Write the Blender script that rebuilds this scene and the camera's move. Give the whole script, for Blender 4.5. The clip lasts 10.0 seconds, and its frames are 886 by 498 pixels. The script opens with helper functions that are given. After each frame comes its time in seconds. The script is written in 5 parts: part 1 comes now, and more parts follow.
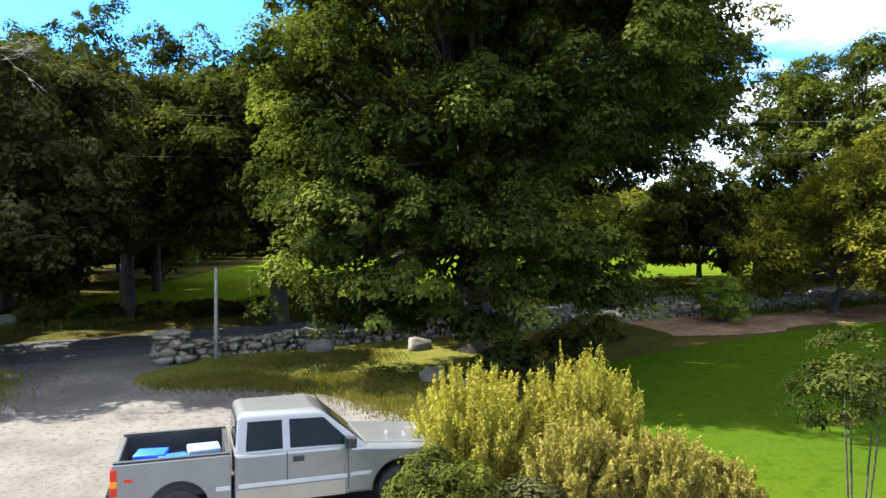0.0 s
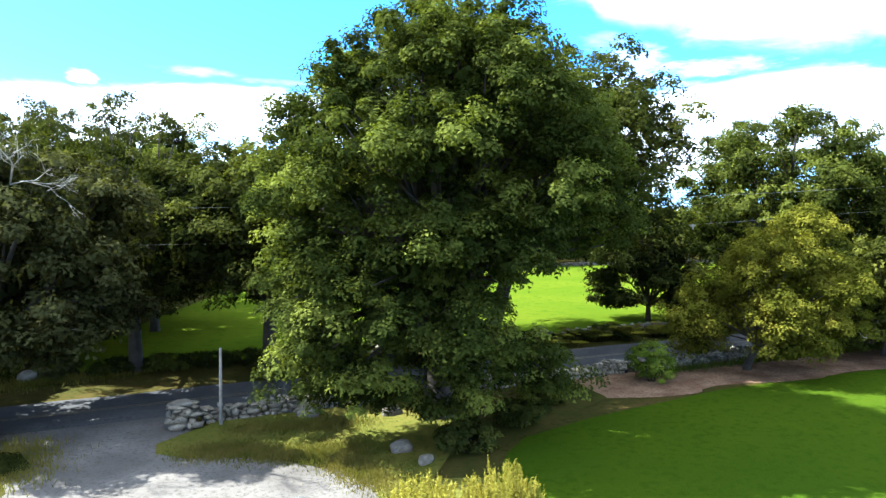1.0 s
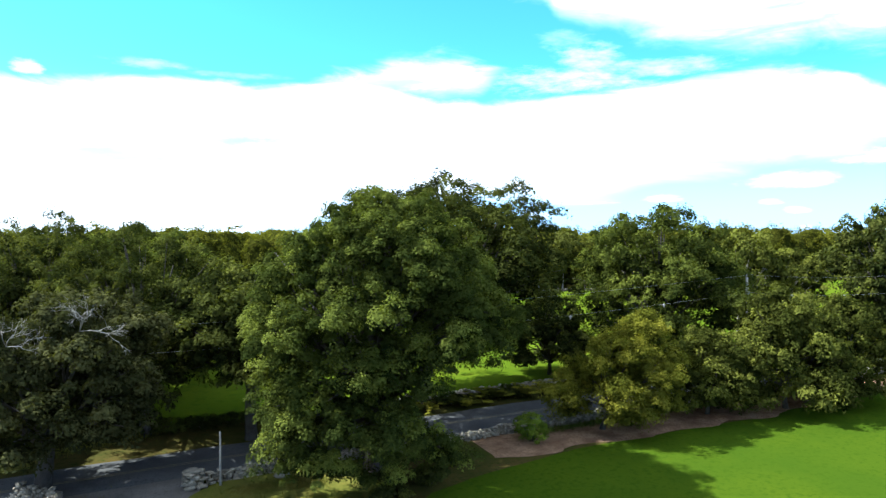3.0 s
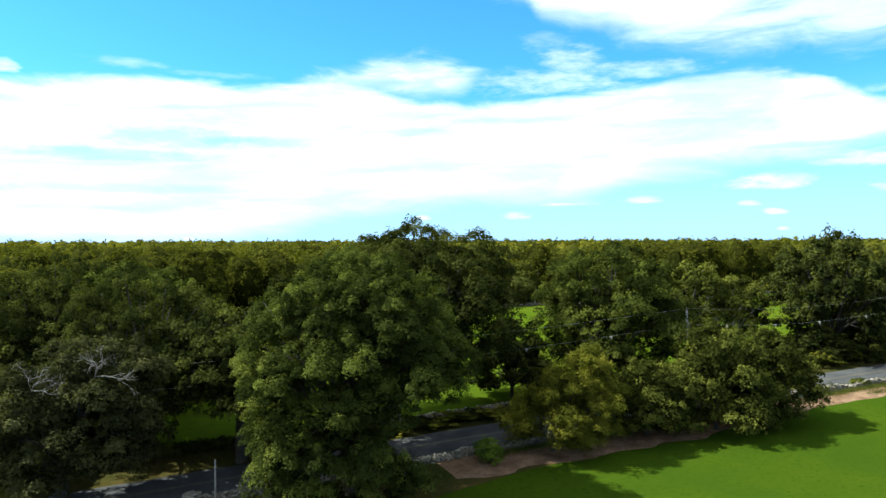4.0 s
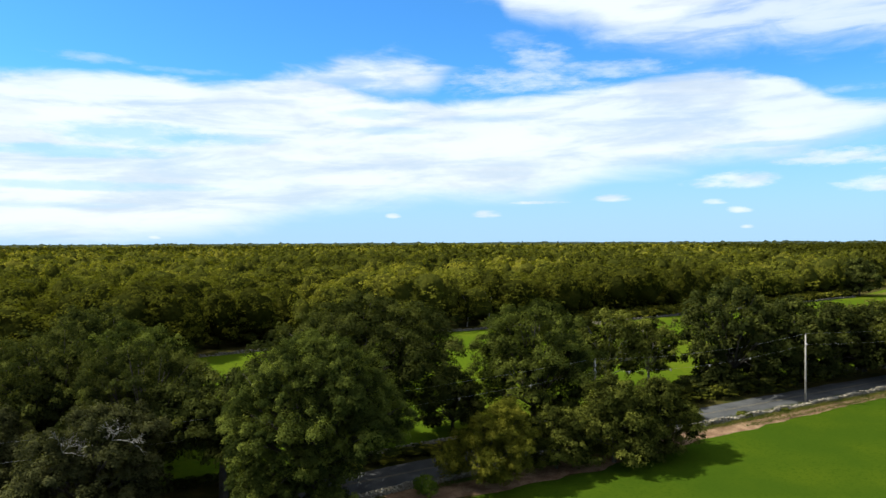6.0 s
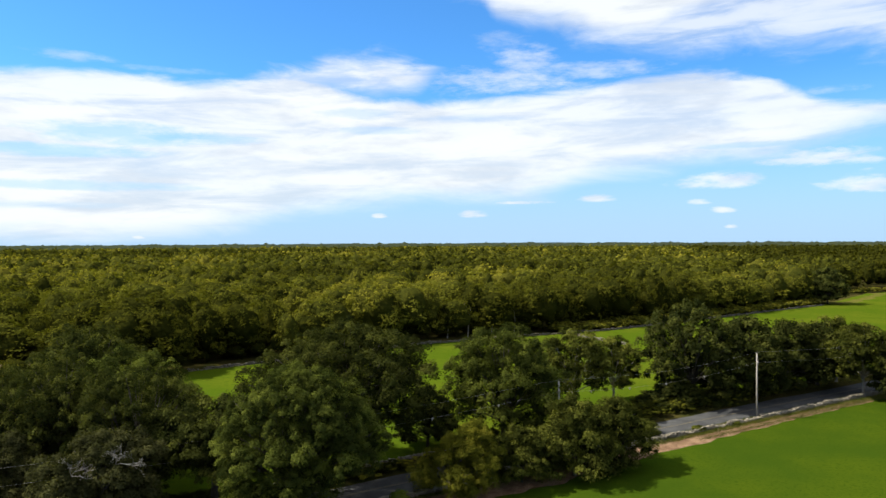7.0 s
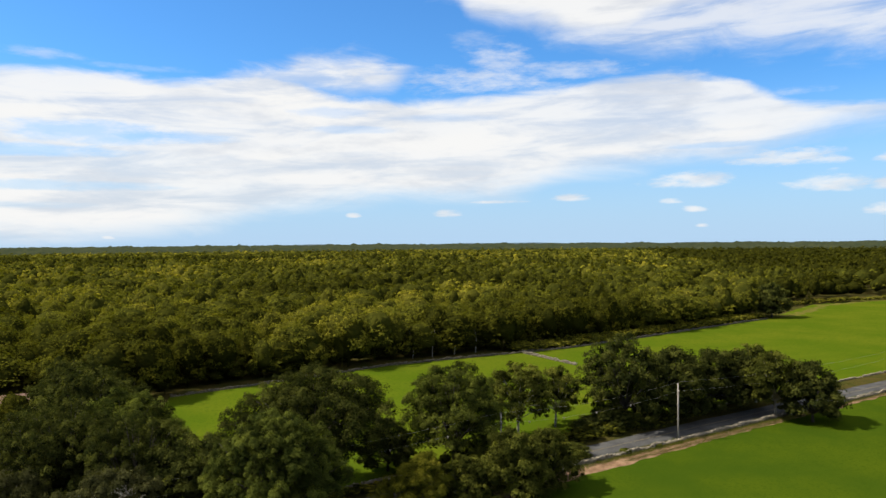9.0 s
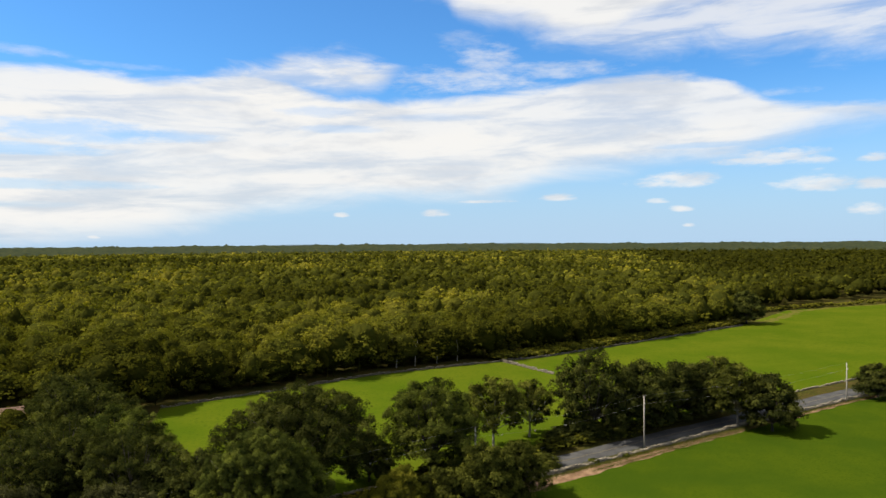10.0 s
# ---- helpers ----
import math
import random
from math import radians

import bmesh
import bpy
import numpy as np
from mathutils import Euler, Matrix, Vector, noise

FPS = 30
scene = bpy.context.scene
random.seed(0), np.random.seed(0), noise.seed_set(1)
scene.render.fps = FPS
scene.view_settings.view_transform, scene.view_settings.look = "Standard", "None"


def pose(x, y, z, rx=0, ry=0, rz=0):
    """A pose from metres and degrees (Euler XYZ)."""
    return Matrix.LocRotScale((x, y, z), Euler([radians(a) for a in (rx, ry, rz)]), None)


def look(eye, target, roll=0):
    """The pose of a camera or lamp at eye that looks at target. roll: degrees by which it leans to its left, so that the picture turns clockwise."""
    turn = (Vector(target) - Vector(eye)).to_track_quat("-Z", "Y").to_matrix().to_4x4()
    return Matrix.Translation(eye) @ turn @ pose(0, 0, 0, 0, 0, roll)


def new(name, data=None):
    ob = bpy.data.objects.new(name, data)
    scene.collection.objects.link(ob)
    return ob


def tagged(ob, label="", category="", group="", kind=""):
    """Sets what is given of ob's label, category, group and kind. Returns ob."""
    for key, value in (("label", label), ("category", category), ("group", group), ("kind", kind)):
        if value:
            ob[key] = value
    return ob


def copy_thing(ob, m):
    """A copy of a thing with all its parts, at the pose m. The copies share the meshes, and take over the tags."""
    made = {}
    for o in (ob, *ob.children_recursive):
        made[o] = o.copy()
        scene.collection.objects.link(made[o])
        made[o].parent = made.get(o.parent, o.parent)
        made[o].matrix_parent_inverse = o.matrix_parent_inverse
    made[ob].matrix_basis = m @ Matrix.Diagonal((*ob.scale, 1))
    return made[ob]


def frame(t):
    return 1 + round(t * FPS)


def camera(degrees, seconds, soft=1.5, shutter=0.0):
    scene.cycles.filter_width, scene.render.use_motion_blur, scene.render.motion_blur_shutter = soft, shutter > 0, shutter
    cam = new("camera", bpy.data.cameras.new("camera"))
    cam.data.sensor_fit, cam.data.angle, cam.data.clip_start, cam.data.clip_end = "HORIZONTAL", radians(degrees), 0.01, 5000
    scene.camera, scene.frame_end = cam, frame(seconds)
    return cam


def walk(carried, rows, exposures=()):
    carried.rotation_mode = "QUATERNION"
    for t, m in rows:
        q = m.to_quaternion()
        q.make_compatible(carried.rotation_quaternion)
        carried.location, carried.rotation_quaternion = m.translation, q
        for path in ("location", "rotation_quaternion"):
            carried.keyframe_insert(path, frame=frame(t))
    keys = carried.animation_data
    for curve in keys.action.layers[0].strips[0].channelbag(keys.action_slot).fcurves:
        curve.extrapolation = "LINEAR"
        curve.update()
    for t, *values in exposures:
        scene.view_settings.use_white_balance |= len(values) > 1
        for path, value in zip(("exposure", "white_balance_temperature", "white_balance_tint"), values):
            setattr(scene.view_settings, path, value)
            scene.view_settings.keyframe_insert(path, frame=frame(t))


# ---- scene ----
cam = camera(63.0, 10.0)
METRES, EYE, TILT, LEAN, TURN = 80.0, 4.65, 0.0, 0.0, 0.0
ROWS = [
    (0.0, 0.0, 0.0, 0.0, 0.0, 0.23, 0.4),
    (0.5, 0.0033, -0.0287, 0.0239, -0.72, 0.06, 0.37),
    (1.0, 0.0074, -0.0655, 0.0477, -1.46, -0.16, 0.29),
    (1.5, 0.0108, -0.108, 0.071, -2.32, -0.32, 0.23),
    (2.0, 0.0141, -0.1525, 0.0937, -3.18, -0.4, 0.26),
    (2.5, 0.0178, -0.1967, 0.1162, -4.01, -0.5, 0.29),
    (3.0, 0.0215, -0.2397, 0.1385, -4.83, -0.49, 0.24),
    (4.5, 0.031, -0.3729, 0.208, -6.89, -0.44, 0.24),
    (5.0, 0.0338, -0.4181, 0.2325, -7.5, -0.5, 0.26),
    (5.5, 0.0368, -0.4637, 0.257, -8.08, -0.55, 0.29),
    (7.0, 0.0445, -0.5994, 0.3316, -9.74, -0.59, 0.3),
    (7.5, 0.0452, -0.6454, 0.3562, -10.26, -0.59, 0.35),
    (8.0, 0.0461, -0.6911, 0.381, -10.75, -0.61, 0.38),
    (8.5, 0.0467, -0.7369, 0.4065, -11.26, -0.62, 0.43),
    (9.0, 0.0483, -0.783, 0.432, -11.74, -0.65, 0.46),
    (9.5, 0.0497, -0.8281, 0.4569, -12.22, -0.7, 0.46),
    (10.0, 0.0513, -0.8731, 0.4823, -12.69, -0.69, 0.45),
]
EXPOSURES = [(0.0, 2.52, 5900, 9), (0.8, 2.88, 5450, 6), (2.5, 2.60, 5400, 5), (3.2, 1.94, 5500, 2), (4.4, 1.38, 5850, -1), (5.6, 1.08, 6050, 3), (7.0, 1.02, 6400, 8), (8.5, 0.92, 6600, 10), (10.0, 0.87, 6850, 10)]
walk(cam, [(t, pose(0, 0, EYE, TILT, LEAN, TURN) @ pose(METRES * x, METRES * y, METRES * z, 90 + pitch, roll, yaw)) for t, x, y, z, yaw, pitch, roll in ROWS],
     exposures=EXPOSURES)

# ---------------------------------------------------------------- light
SUN_AZ, SUN_EL = radians(-80), radians(47)      # azimuth from +y towards +x
sun = new("sun", bpy.data.lights.new("sun", "SUN"))
sun.data.energy, sun.data.angle, sun.data.color = 5.0, radians(0.6), (1.0, 0.92, 0.76)
sun_dir = Vector((math.sin(SUN_AZ) * math.cos(SUN_EL), math.cos(SUN_AZ) * math.cos(SUN_EL), math.sin(SUN_EL)))
sun.matrix_world = look(sun_dir * 200, (0, 0, 0))


class Nodes:
    """Short-hand for building a node tree."""

    def __init__(self, tree):
        self.tree = tree
        tree.nodes.clear()

    def add(self, kind, inputs=None):
        n = self.tree.nodes.new(kind)
        for key, value in (inputs or {}).items():
            if isinstance(value, bpy.types.NodeSocket):
                self.tree.links.new(value, n.inputs[key])
            else:
                n.inputs[key].default_value = value
        return n

    def math(self, op, a, b=0.0, c=0.0, clamp=False):
        n = self.add("ShaderNodeMath", {0: a, 1: b, 2: c})
        n.operation = op
        n.use_clamp = clamp
        return n.outputs[0]

    def step(self, v, lo, hi):
        n = self.add("ShaderNodeMapRange", {0: v, 1: lo, 2: hi, 3: 0.0, 4: 1.0})
        n.interpolation_type = "SMOOTHSTEP"
        return n.outputs[0]

    def mix(self, fac, a, b, blend="MIX"):
        n = self.tree.nodes.new("ShaderNodeMix")
        n.data_type, n.blend_type = "RGBA", blend
        for key, value in ((0, fac), (6, a), (7, b)):
            if isinstance(value, bpy.types.NodeSocket):
                self.tree.links.new(value, n.inputs[key])
            else:
                n.inputs[key].default_value = value
        return n.outputs[2]

    def noise(self, vec, scale, detail=4.0, rough=0.55, distort=0.0):
        n = self.add("ShaderNodeTexNoise", {"Vector": vec, "Scale": scale, "Detail": detail, "Roughness": rough, "Distortion": distort})
        return n.outputs["Fac"]

    def curve(self, v, points, lo, hi, low, high):
        """A smooth curve through points (x, y), scaled from lo..hi and low..high."""
        n = self.add("ShaderNodeFloatCurve", {1: self.math("DIVIDE", self.math("SUBTRACT", v, lo), hi - lo, clamp=True)})
        c = n.mapping.curves[0]
        pts = [((x - lo) / (hi - lo), (y - low) / (high - low)) for x, y in points]
        c.points[0].location, c.points[1].location = pts[0], pts[-1]
        for p in pts[1:-1]:
            c.points.new(*p)
        n.mapping.update()
        return self.math("MULTIPLY_ADD", n.outputs[0], high - low, low)


def build_world():
    w = bpy.data.worlds.new("sky")
    scene.world = w
    w.use_nodes = True
    n = Nodes(w.node_tree)
    sky = n.add("ShaderNodeTexSky")
    sky.sky_type, sky.sun_disc, sky.sun_elevation, sky.sun_rotation = "NISHITA", False, SUN_EL, SUN_AZ
    sky.altitude, sky.air_density, sky.dust_density, sky.ozone_density = 50.0, 1.0, 0.6, 2.0
    d = n.add("ShaderNodeTexCoord").outputs["Generated"]
    sep = n.add("ShaderNodeSeparateXYZ", {0: d})
    az = n.math("DEGREES", n.math("ARCTAN2", sep.outputs[0], sep.outputs[1]))
    el = n.math("DEGREES", n.math("ARCSINE", sep.outputs[2]))
    # fibrous cloud noise, drawn out along the horizon
    flat = n.add("ShaderNodeCombineXYZ", {0: n.math("MULTIPLY", az, 0.045), 1: n.math("MULTIPLY", el, 0.16), 2: 0.0}).outputs[0]
    drawn = n.add("ShaderNodeCombineXYZ", {0: n.math("MULTIPLY", az, 0.05), 1: n.math("MULTIPLY_ADD", az, -0.010, n.math("MULTIPLY", el, 0.32)), 2: 1.7}).outputs[0]
    fine = n.noise(flat, 3.0, 8.0, 0.62, 0.5)
    wide = n.noise(flat, 0.8, 3.0, 0.5, 0.3)
    fibre = n.noise(drawn, 2.0, 7.0, 0.6, 0.4)
    ragged = n.math("MULTIPLY", n.math("SUBTRACT", fine, 0.5), 2.4)
    e = n.math("ADD", el, ragged)
    upper = n.curve(az, [(-60, 11.5), (-24, 11.3), (-21, 11.9), (-13, 12.2), (-9, 12.0), (-7, 12.2), (-3, 12.6), (0, 12.2), (3.4, 11.3), (8, 10.9), (12.7, 11.1), (17, 11.5), (21.4, 11.75), (25.5, 12.3), (29.5, 12.4), (33.2, 11.8), (35.7, 10.7), (38, 9.5), (44, 9.1), (60, 9.4)], -60, 60, 0, 20)
    lower = n.curve(az, [(-60, 0.3), (-24, 0.3), (-13, 0.6), (-5, 1.6), (-0.7, 2.5), (8, 3.3), (17, 3.7), (21.4, 5.0), (29.5, 5.8), (34.3, 6.2), (39, 7.1), (44, 7.8), (60, 8)], -60, 60, 0, 20)
    band = n.math("MULTIPLY", n.step(n.math("SUBTRACT", upper, e), -0.35, 0.75), n.step(n.math("SUBTRACT", e, lower), -1.0, 1.5))
    thick = n.math("MULTIPLY_ADD", n.step(fibre, 0.30, 0.58), 0.16, 0.84)
    band = n.math("MULTIPLY", band, n.math("MULTIPLY", thick, n.math("MULTIPLY_ADD", n.step(wide, 0.34, 0.62), 0.12, 0.90)))

    def spot(a0, e0, wide_, deep_, lo=0.0, hi=1.3, rough_=1.0, flat_foot=1.0):
        """A ragged oval at azimuth a0 and elevation e0; flat_foot over 1 flattens its underside."""
        ax = n.math("DIVIDE", n.math("SUBTRACT", az, a0), wide_)
        ey = n.math("DIVIDE", n.math("SUBTRACT", el, e0), deep_)
        ey = n.math("MAXIMUM", ey, n.math("MULTIPLY", ey, -flat_foot))
        rr = n.math("ADD", n.math("ADD", n.math("MULTIPLY", ax, ax), n.math("MULTIPLY", ey, ey)), n.math("MULTIPLY", soft, rough_))
        return n.math("SUBTRACT", 1.0, n.step(rr, lo, hi))

    low = n.add("ShaderNodeCombineXYZ", {0: n.math("MULTIPLY", az, 0.12), 1: n.math("MULTIPLY", el, 0.42), 2: 3.7}).outputs[0]
    soft = n.math("MULTIPLY", n.math("SUBTRACT", n.noise(low, 4.0, 6.0, 0.65), 0.5), 4.0)
    # a wedge of thinner cloud standing over the bank, its point towards the field
    over = n.curve(az, [(-60, 5), (-9, 10), (-6, 12.3), (-4.5, 13.1), (-0.6, 13.8), (1.2, 14.6), (6, 14.6), (7.8, 14.0), (10.2, 12.9), (11, 12.0), (60, 5)], -60, 60, 0, 20)
    beneath = n.curve(az, [(-60, 10), (-4, 10.6), (3.4, 11.2), (7.5, 11.7), (10.2, 12.9), (60, 16)], -60, 60, 0, 20)
    wedge = n.math("MULTIPLY", n.step(n.math("SUBTRACT", over, n.math("ADD", e, ragged)), -0.4, 1.5), n.step(n.math("SUBTRACT", e, beneath), -0.6, 1.5))
    wedge = n.math("MULTIPLY", wedge, n.math("MULTIPLY_ADD", n.step(fibre, 0.34, 0.58), 0.4, 0.55))
    # blue rifts in the bank
    for a0, e0, w0, d0, much in ((-14.0, 7.9, 5.5, 0.75, 0.55), (-8.3, 7.8, 3.8, 0.40, 0.45), (-19.0, 6.5, 7.0, 0.42, 0.60), (-17.5, 4.1, 8.0, 0.34, 0.50), (-20.0, 2.7, 6.0, 0.25, 0.30), (3.0, 10.0, 3.0, 0.40, 0.30), (4.7, 8.7, 3.4, 0.30, 0.28), (12.0, 9.6, 4.0, 0.3, 0.2), (33.0, 6.9, 4.0, 0.2, 0.35)):
        band = n.math("MULTIPLY", band, n.math("SUBTRACT", 1.0, n.math("MULTIPLY", spot(a0, e0, w0, d0, 0.0, 1.8, 0.8), much)))
    # the high cloud over the field: a bright head and a thin grey sheet trailing from it
    edge = n.curve(az, [(-60, 20), (12, 19), (14, 17.2), (16, 16.7), (20, 15.9), (24.9, 14.9), (28, 15.6), (33, 16.4), (37, 17), (60, 17)], -60, 60, 0, 20)
    head = n.step(n.math("SUBTRACT", n.math("ADD", el, n.math("MULTIPLY", ragged, 0.9)), edge), -0.7, 1.8)
    sheet_low = n.curve(az, [(-60, 20), (14, 18.5), (17, 16.8), (20, 15.2), (24, 14.0), (28, 13.5), (34, 13.2), (40, 12.6), (45, 12.0), (60, 11.5)], -60, 60, 0, 20)
    sheet = n.math("MULTIPLY", n.step(n.math("SUBTRACT", n.math("ADD", e, ragged), sheet_low), -0.6, 2.2), n.math("MULTIPLY_ADD", n.step(fibre, 0.32, 0.6), 0.45, 0.45))
    # wisps over the long bank
    wisp = n.math("MAXIMUM", n.math("MULTIPLY", spot(16.2, 13.9, 2.0, 0.9, -1.2, 2.2, 1.6), 0.55), n.math("MULTIPLY", spot(15.0, 12.4, 5.0, 0.9, -1.2, 2.2, 1.6), 0.6))
    for a0, e0, w0, d0, much in ((21.0, 13.0, 5.0, 0.55, 0.5), (14.4, 15.4, 1.6, 0.6, 0.25), (-17.3, 13.0, 2.4, 0.30, 0.38), (-11.0, 12.6, 3.0, 0.18, 0.2), (37.5, 10.3, 2.0, 0.25, 0.3)):
        wisp = n.math("MAXIMUM", wisp, n.math("MULTIPLY", spot(a0, e0, w0, d0, -1.4, 2.2, 1.7), much))
    # small fair-weather clouds low over the horizon, flat underneath
    puffs = 0.0
    for pa, pe, pw, ph in ((37.3, 5.6, 4.2, 0.9), (30.7, 4.2, 3.3, 0.85), (39.8, 3.7, 2.4, 0.95), (21.9, 3.2, 1.4, 0.42), (29.1, 2.8, 0.95, 0.28), (31.0, 2.15, 0.9, 0.33), (12.1, 2.05, 1.2, 0.42), (4.7, 2.0, 0.6, 0.27), (-16.1, 0.7, 1.2, 0.4), (-13.1, 0.4, 0.5, 0.2), (31.5, 0.95, 0.5, 0.22), (43.1, 1.8, 1.2, 0.55), (43.6, 3.5, 1.2, 0.6), (43.4, 5.3, 1.0, 0.5), (-25.0, 11.9, 1.0, 0.7), (15.5, 3.0, 2.6, 0.2)):
        puffs = n.math("MAXIMUM", puffs, spot(pa, pe, pw, ph, -0.35, 1.35, 0.9, 2.0))
    # further round the same broken cloud goes on
    away = n.step(n.math("ABSOLUTE", n.math("SUBTRACT", az, 12.0)), 48.0, 62.0)
    broken = n.math("MULTIPLY", n.step(n.noise(flat, 0.6, 6.0, 0.6, 0.5), 0.52, 0.66), n.math("MULTIPLY", away, n.math("SUBTRACT", 1.0, n.step(el, 18.0, 30.0))))
    cover = n.math("MAXIMUM", n.math("MAXIMUM", n.math("MAXIMUM", band, wedge), n.math("MAXIMUM", n.math("MULTIPLY", head, 0.97), n.math("MULTIPLY", sheet, 0.85))), n.math("MAXIMUM", wisp, n.math("MAXIMUM", n.math("MULTIPLY", puffs, 0.8), n.math("MULTIPLY", broken, 0.8))))
    haze = n.math("MULTIPLY", n.math("SUBTRACT", 1.0, n.step(el, -1.0, 13.0)), 0.92)
    shade = n.math("MULTIPLY", n.step(fibre, 0.30, 0.55), n.step(n.noise(flat, 1.9, 6.0, 0.6), 0.30, 0.52))
    white = n.mix(shade, (7.5, 8.0, 8.8, 1), (9.9, 10.1, 10.3, 1))
    deep = n.mix(1.0, sky.outputs[0], (0.62, 1.36, 2.08, 1), "MULTIPLY")
    base = n.mix(haze, deep, (5.2, 7.4, 10.2, 1))
    col = n.mix(cover, base, white)
    bg = n.add("ShaderNodeBackground", {"Color": col, "Strength": 0.05})
    n.add("ShaderNodeOutputWorld", {0: bg.outputs[0]})


build_world()


# ---------------------------------------------------------------- materials
def material(name, colours, scale=1.0, rough=0.85, bump=0.3, bump_scale=None, bump_size=0.05, fine=8.0, metal=0.0, spread=0.0, spec=0.35, coat=0.0, contrast=(0.3, 0.7), coords="Object", translucent=0.0, island=0.0, tint=None, mottle=0.5):
    """Two or three colours mixed by noise at two scales, with relief; spread varies it from piece to piece."""
    m = bpy.data.materials.new(name)
    m.use_nodes = True
    n = Nodes(m.node_tree)
    if coords == "World":
        vec = n.add("ShaderNodeNewGeometry").outputs["Position"]
    else:
        vec = n.add("ShaderNodeTexCoord").outputs["Object"]
    a = n.step(n.noise(vec, scale, 5.0, 0.6), *contrast)
    col = n.mix(a, (*colours[0], 1), (*colours[1], 1))
    grain = n.noise(vec, scale * fine, 4.0, 0.65)
    if len(colours) > 2:
        col = n.mix(n.step(grain, 0.45, 0.7), col, (*colours[2], 1))
    value = n.math("MULTIPLY_ADD", grain, mottle, 1 - mottle / 2)
    hue = 0.5
    if spread:
        value = n.math("MULTIPLY", value, n.math("MULTIPLY_ADD", n.add("ShaderNodeObjectInfo").outputs["Random"], spread, 1 - spread / 2))
    if island:
        r = n.add("ShaderNodeNewGeometry").outputs["Random Per Island"]
        value = n.math("MULTIPLY", value, n.math("MULTIPLY_ADD", r, island, 1 - island / 2))
    if tint:
        t = n.add("ShaderNodeAttribute")
        t.attribute_name = "tint"
        t = t.outputs["Fac"]
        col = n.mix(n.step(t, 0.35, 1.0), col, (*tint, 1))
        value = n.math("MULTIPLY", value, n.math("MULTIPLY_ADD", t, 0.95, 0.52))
    col = n.add("ShaderNodeHueSaturation", {"Hue": hue, "Value": value, "Color": col}).outputs[0]
    bs = n.add("ShaderNodeBsdfPrincipled", {"Base Color": col, "Roughness": rough, "Metallic": metal, "Specular IOR Level": spec, "Coat Weight": coat})
    if bump:
        h = n.noise(vec, bump_scale or scale * fine, 5.0, 0.6)
        n.tree.links.new(n.add("ShaderNodeBump", {"Height": h, "Strength": bump, "Distance": bump_size}).outputs[0], bs.inputs["Normal"])
    out = bs.outputs[0]
    if translucent:
        tr = n.add("ShaderNodeBsdfTranslucent", {"Color": n.mix(1.0, col, (1.25, 1.3, 0.45, 1), "MULTIPLY")})
        out = n.add("ShaderNodeMixShader", {0: translucent, 1: out, 2: tr.outputs[0]}).outputs[0]
    n.add("ShaderNodeOutputMaterial", {0: out})
    return m


def leaf_material(name, dark, light, tint=None, spread=0.35, island=0.15, bump=0.0):
    return material(name, (dark, light), scale=0.5, rough=0.75, bump=bump, bump_scale=0.9, bump_size=1.2, fine=3.0, spread=spread, island=island, spec=0.0, translucent=0.28 if bump == 0 else 0.0, tint=tint, contrast=(0.35, 0.65))


OAK = leaf_material("oak_leaf", (0.021, 0.029, 0.007), (0.034, 0.042, 0.009), tint=(0.078, 0.089, 0.016), island=0.35)
DARKLEAF = leaf_material("dark_leaf", (0.019, 0.025, 0.007), (0.029, 0.034, 0.009), tint=(0.056, 0.060, 0.013), island=0.35)
GREYLEAF = leaf_material("grey_green_leaf", (0.025, 0.028, 0.011), (0.037, 0.039, 0.015), tint=(0.062, 0.062, 0.024), island=0.35)
LIME = leaf_material("lime_leaf", (0.080, 0.086, 0.011), (0.112, 0.113, 0.014), tint=(0.156, 0.143, 0.018))
SPRING = leaf_material("bright_green_leaf", (0.070, 0.110, 0.012), (0.100, 0.140, 0.016), tint=(0.120, 0.150, 0.020))
OLIVE = leaf_material("olive_leaf", (0.027, 0.033, 0.007), (0.040, 0.045, 0.009), tint=(0.076, 0.080, 0.014), island=0.35)
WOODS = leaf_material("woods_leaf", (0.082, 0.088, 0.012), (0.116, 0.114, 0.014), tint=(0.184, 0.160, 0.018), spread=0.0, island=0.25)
# darker copy of WOODS: shade inside the crowns put into the colour
CORE = leaf_material("woods_inside_shade", (0.030, 0.034, 0.006), (0.044, 0.046, 0.007), tint=(0.070, 0.064, 0.009), spread=0.0, island=0.0, bump=1.0)
# aerial haze put into the colour: bluer and darker than the nearer woods
CANOPY = material("far_canopy", ((0.023, 0.031, 0.018), (0.040, 0.045, 0.023), (0.015, 0.022, 0.016)), scale=0.02, fine=5.0, bump=0.0, coords="World", spec=0.0, rough=1.0)
GOLD = leaf_material("golden_plume", (0.180, 0.165, 0.026), (0.245, 0.212, 0.036), spread=0.2)
BARK = material("bark", ((0.020, 0.016, 0.013), (0.045, 0.038, 0.031)), scale=1.5, bump=0.9, bump_scale=9.0)
PALEBARK = material("pale_bark", ((0.12, 0.11, 0.095), (0.21, 0.195, 0.17)), scale=2.0, bump=0.5, bump_scale=9.0)
DEADWOOD = material("dead_wood", ((0.16, 0.15, 0.135), (0.27, 0.255, 0.235)), scale=2.0, bump=0.5, bump_scale=9.0)
POLE = material("weathered_pole", ((0.17, 0.155, 0.14), (0.28, 0.26, 0.235)), scale=2.0, bump=0.3, bump_scale=14.0)
STONE = material("field_stone", ((0.100, 0.086, 0.065), (0.215, 0.188, 0.148), (0.056, 0.050, 0.039)), scale=2.0, fine=5.0, bump=0.7, bump_scale=7.0, spread=0.7, island=0.6)
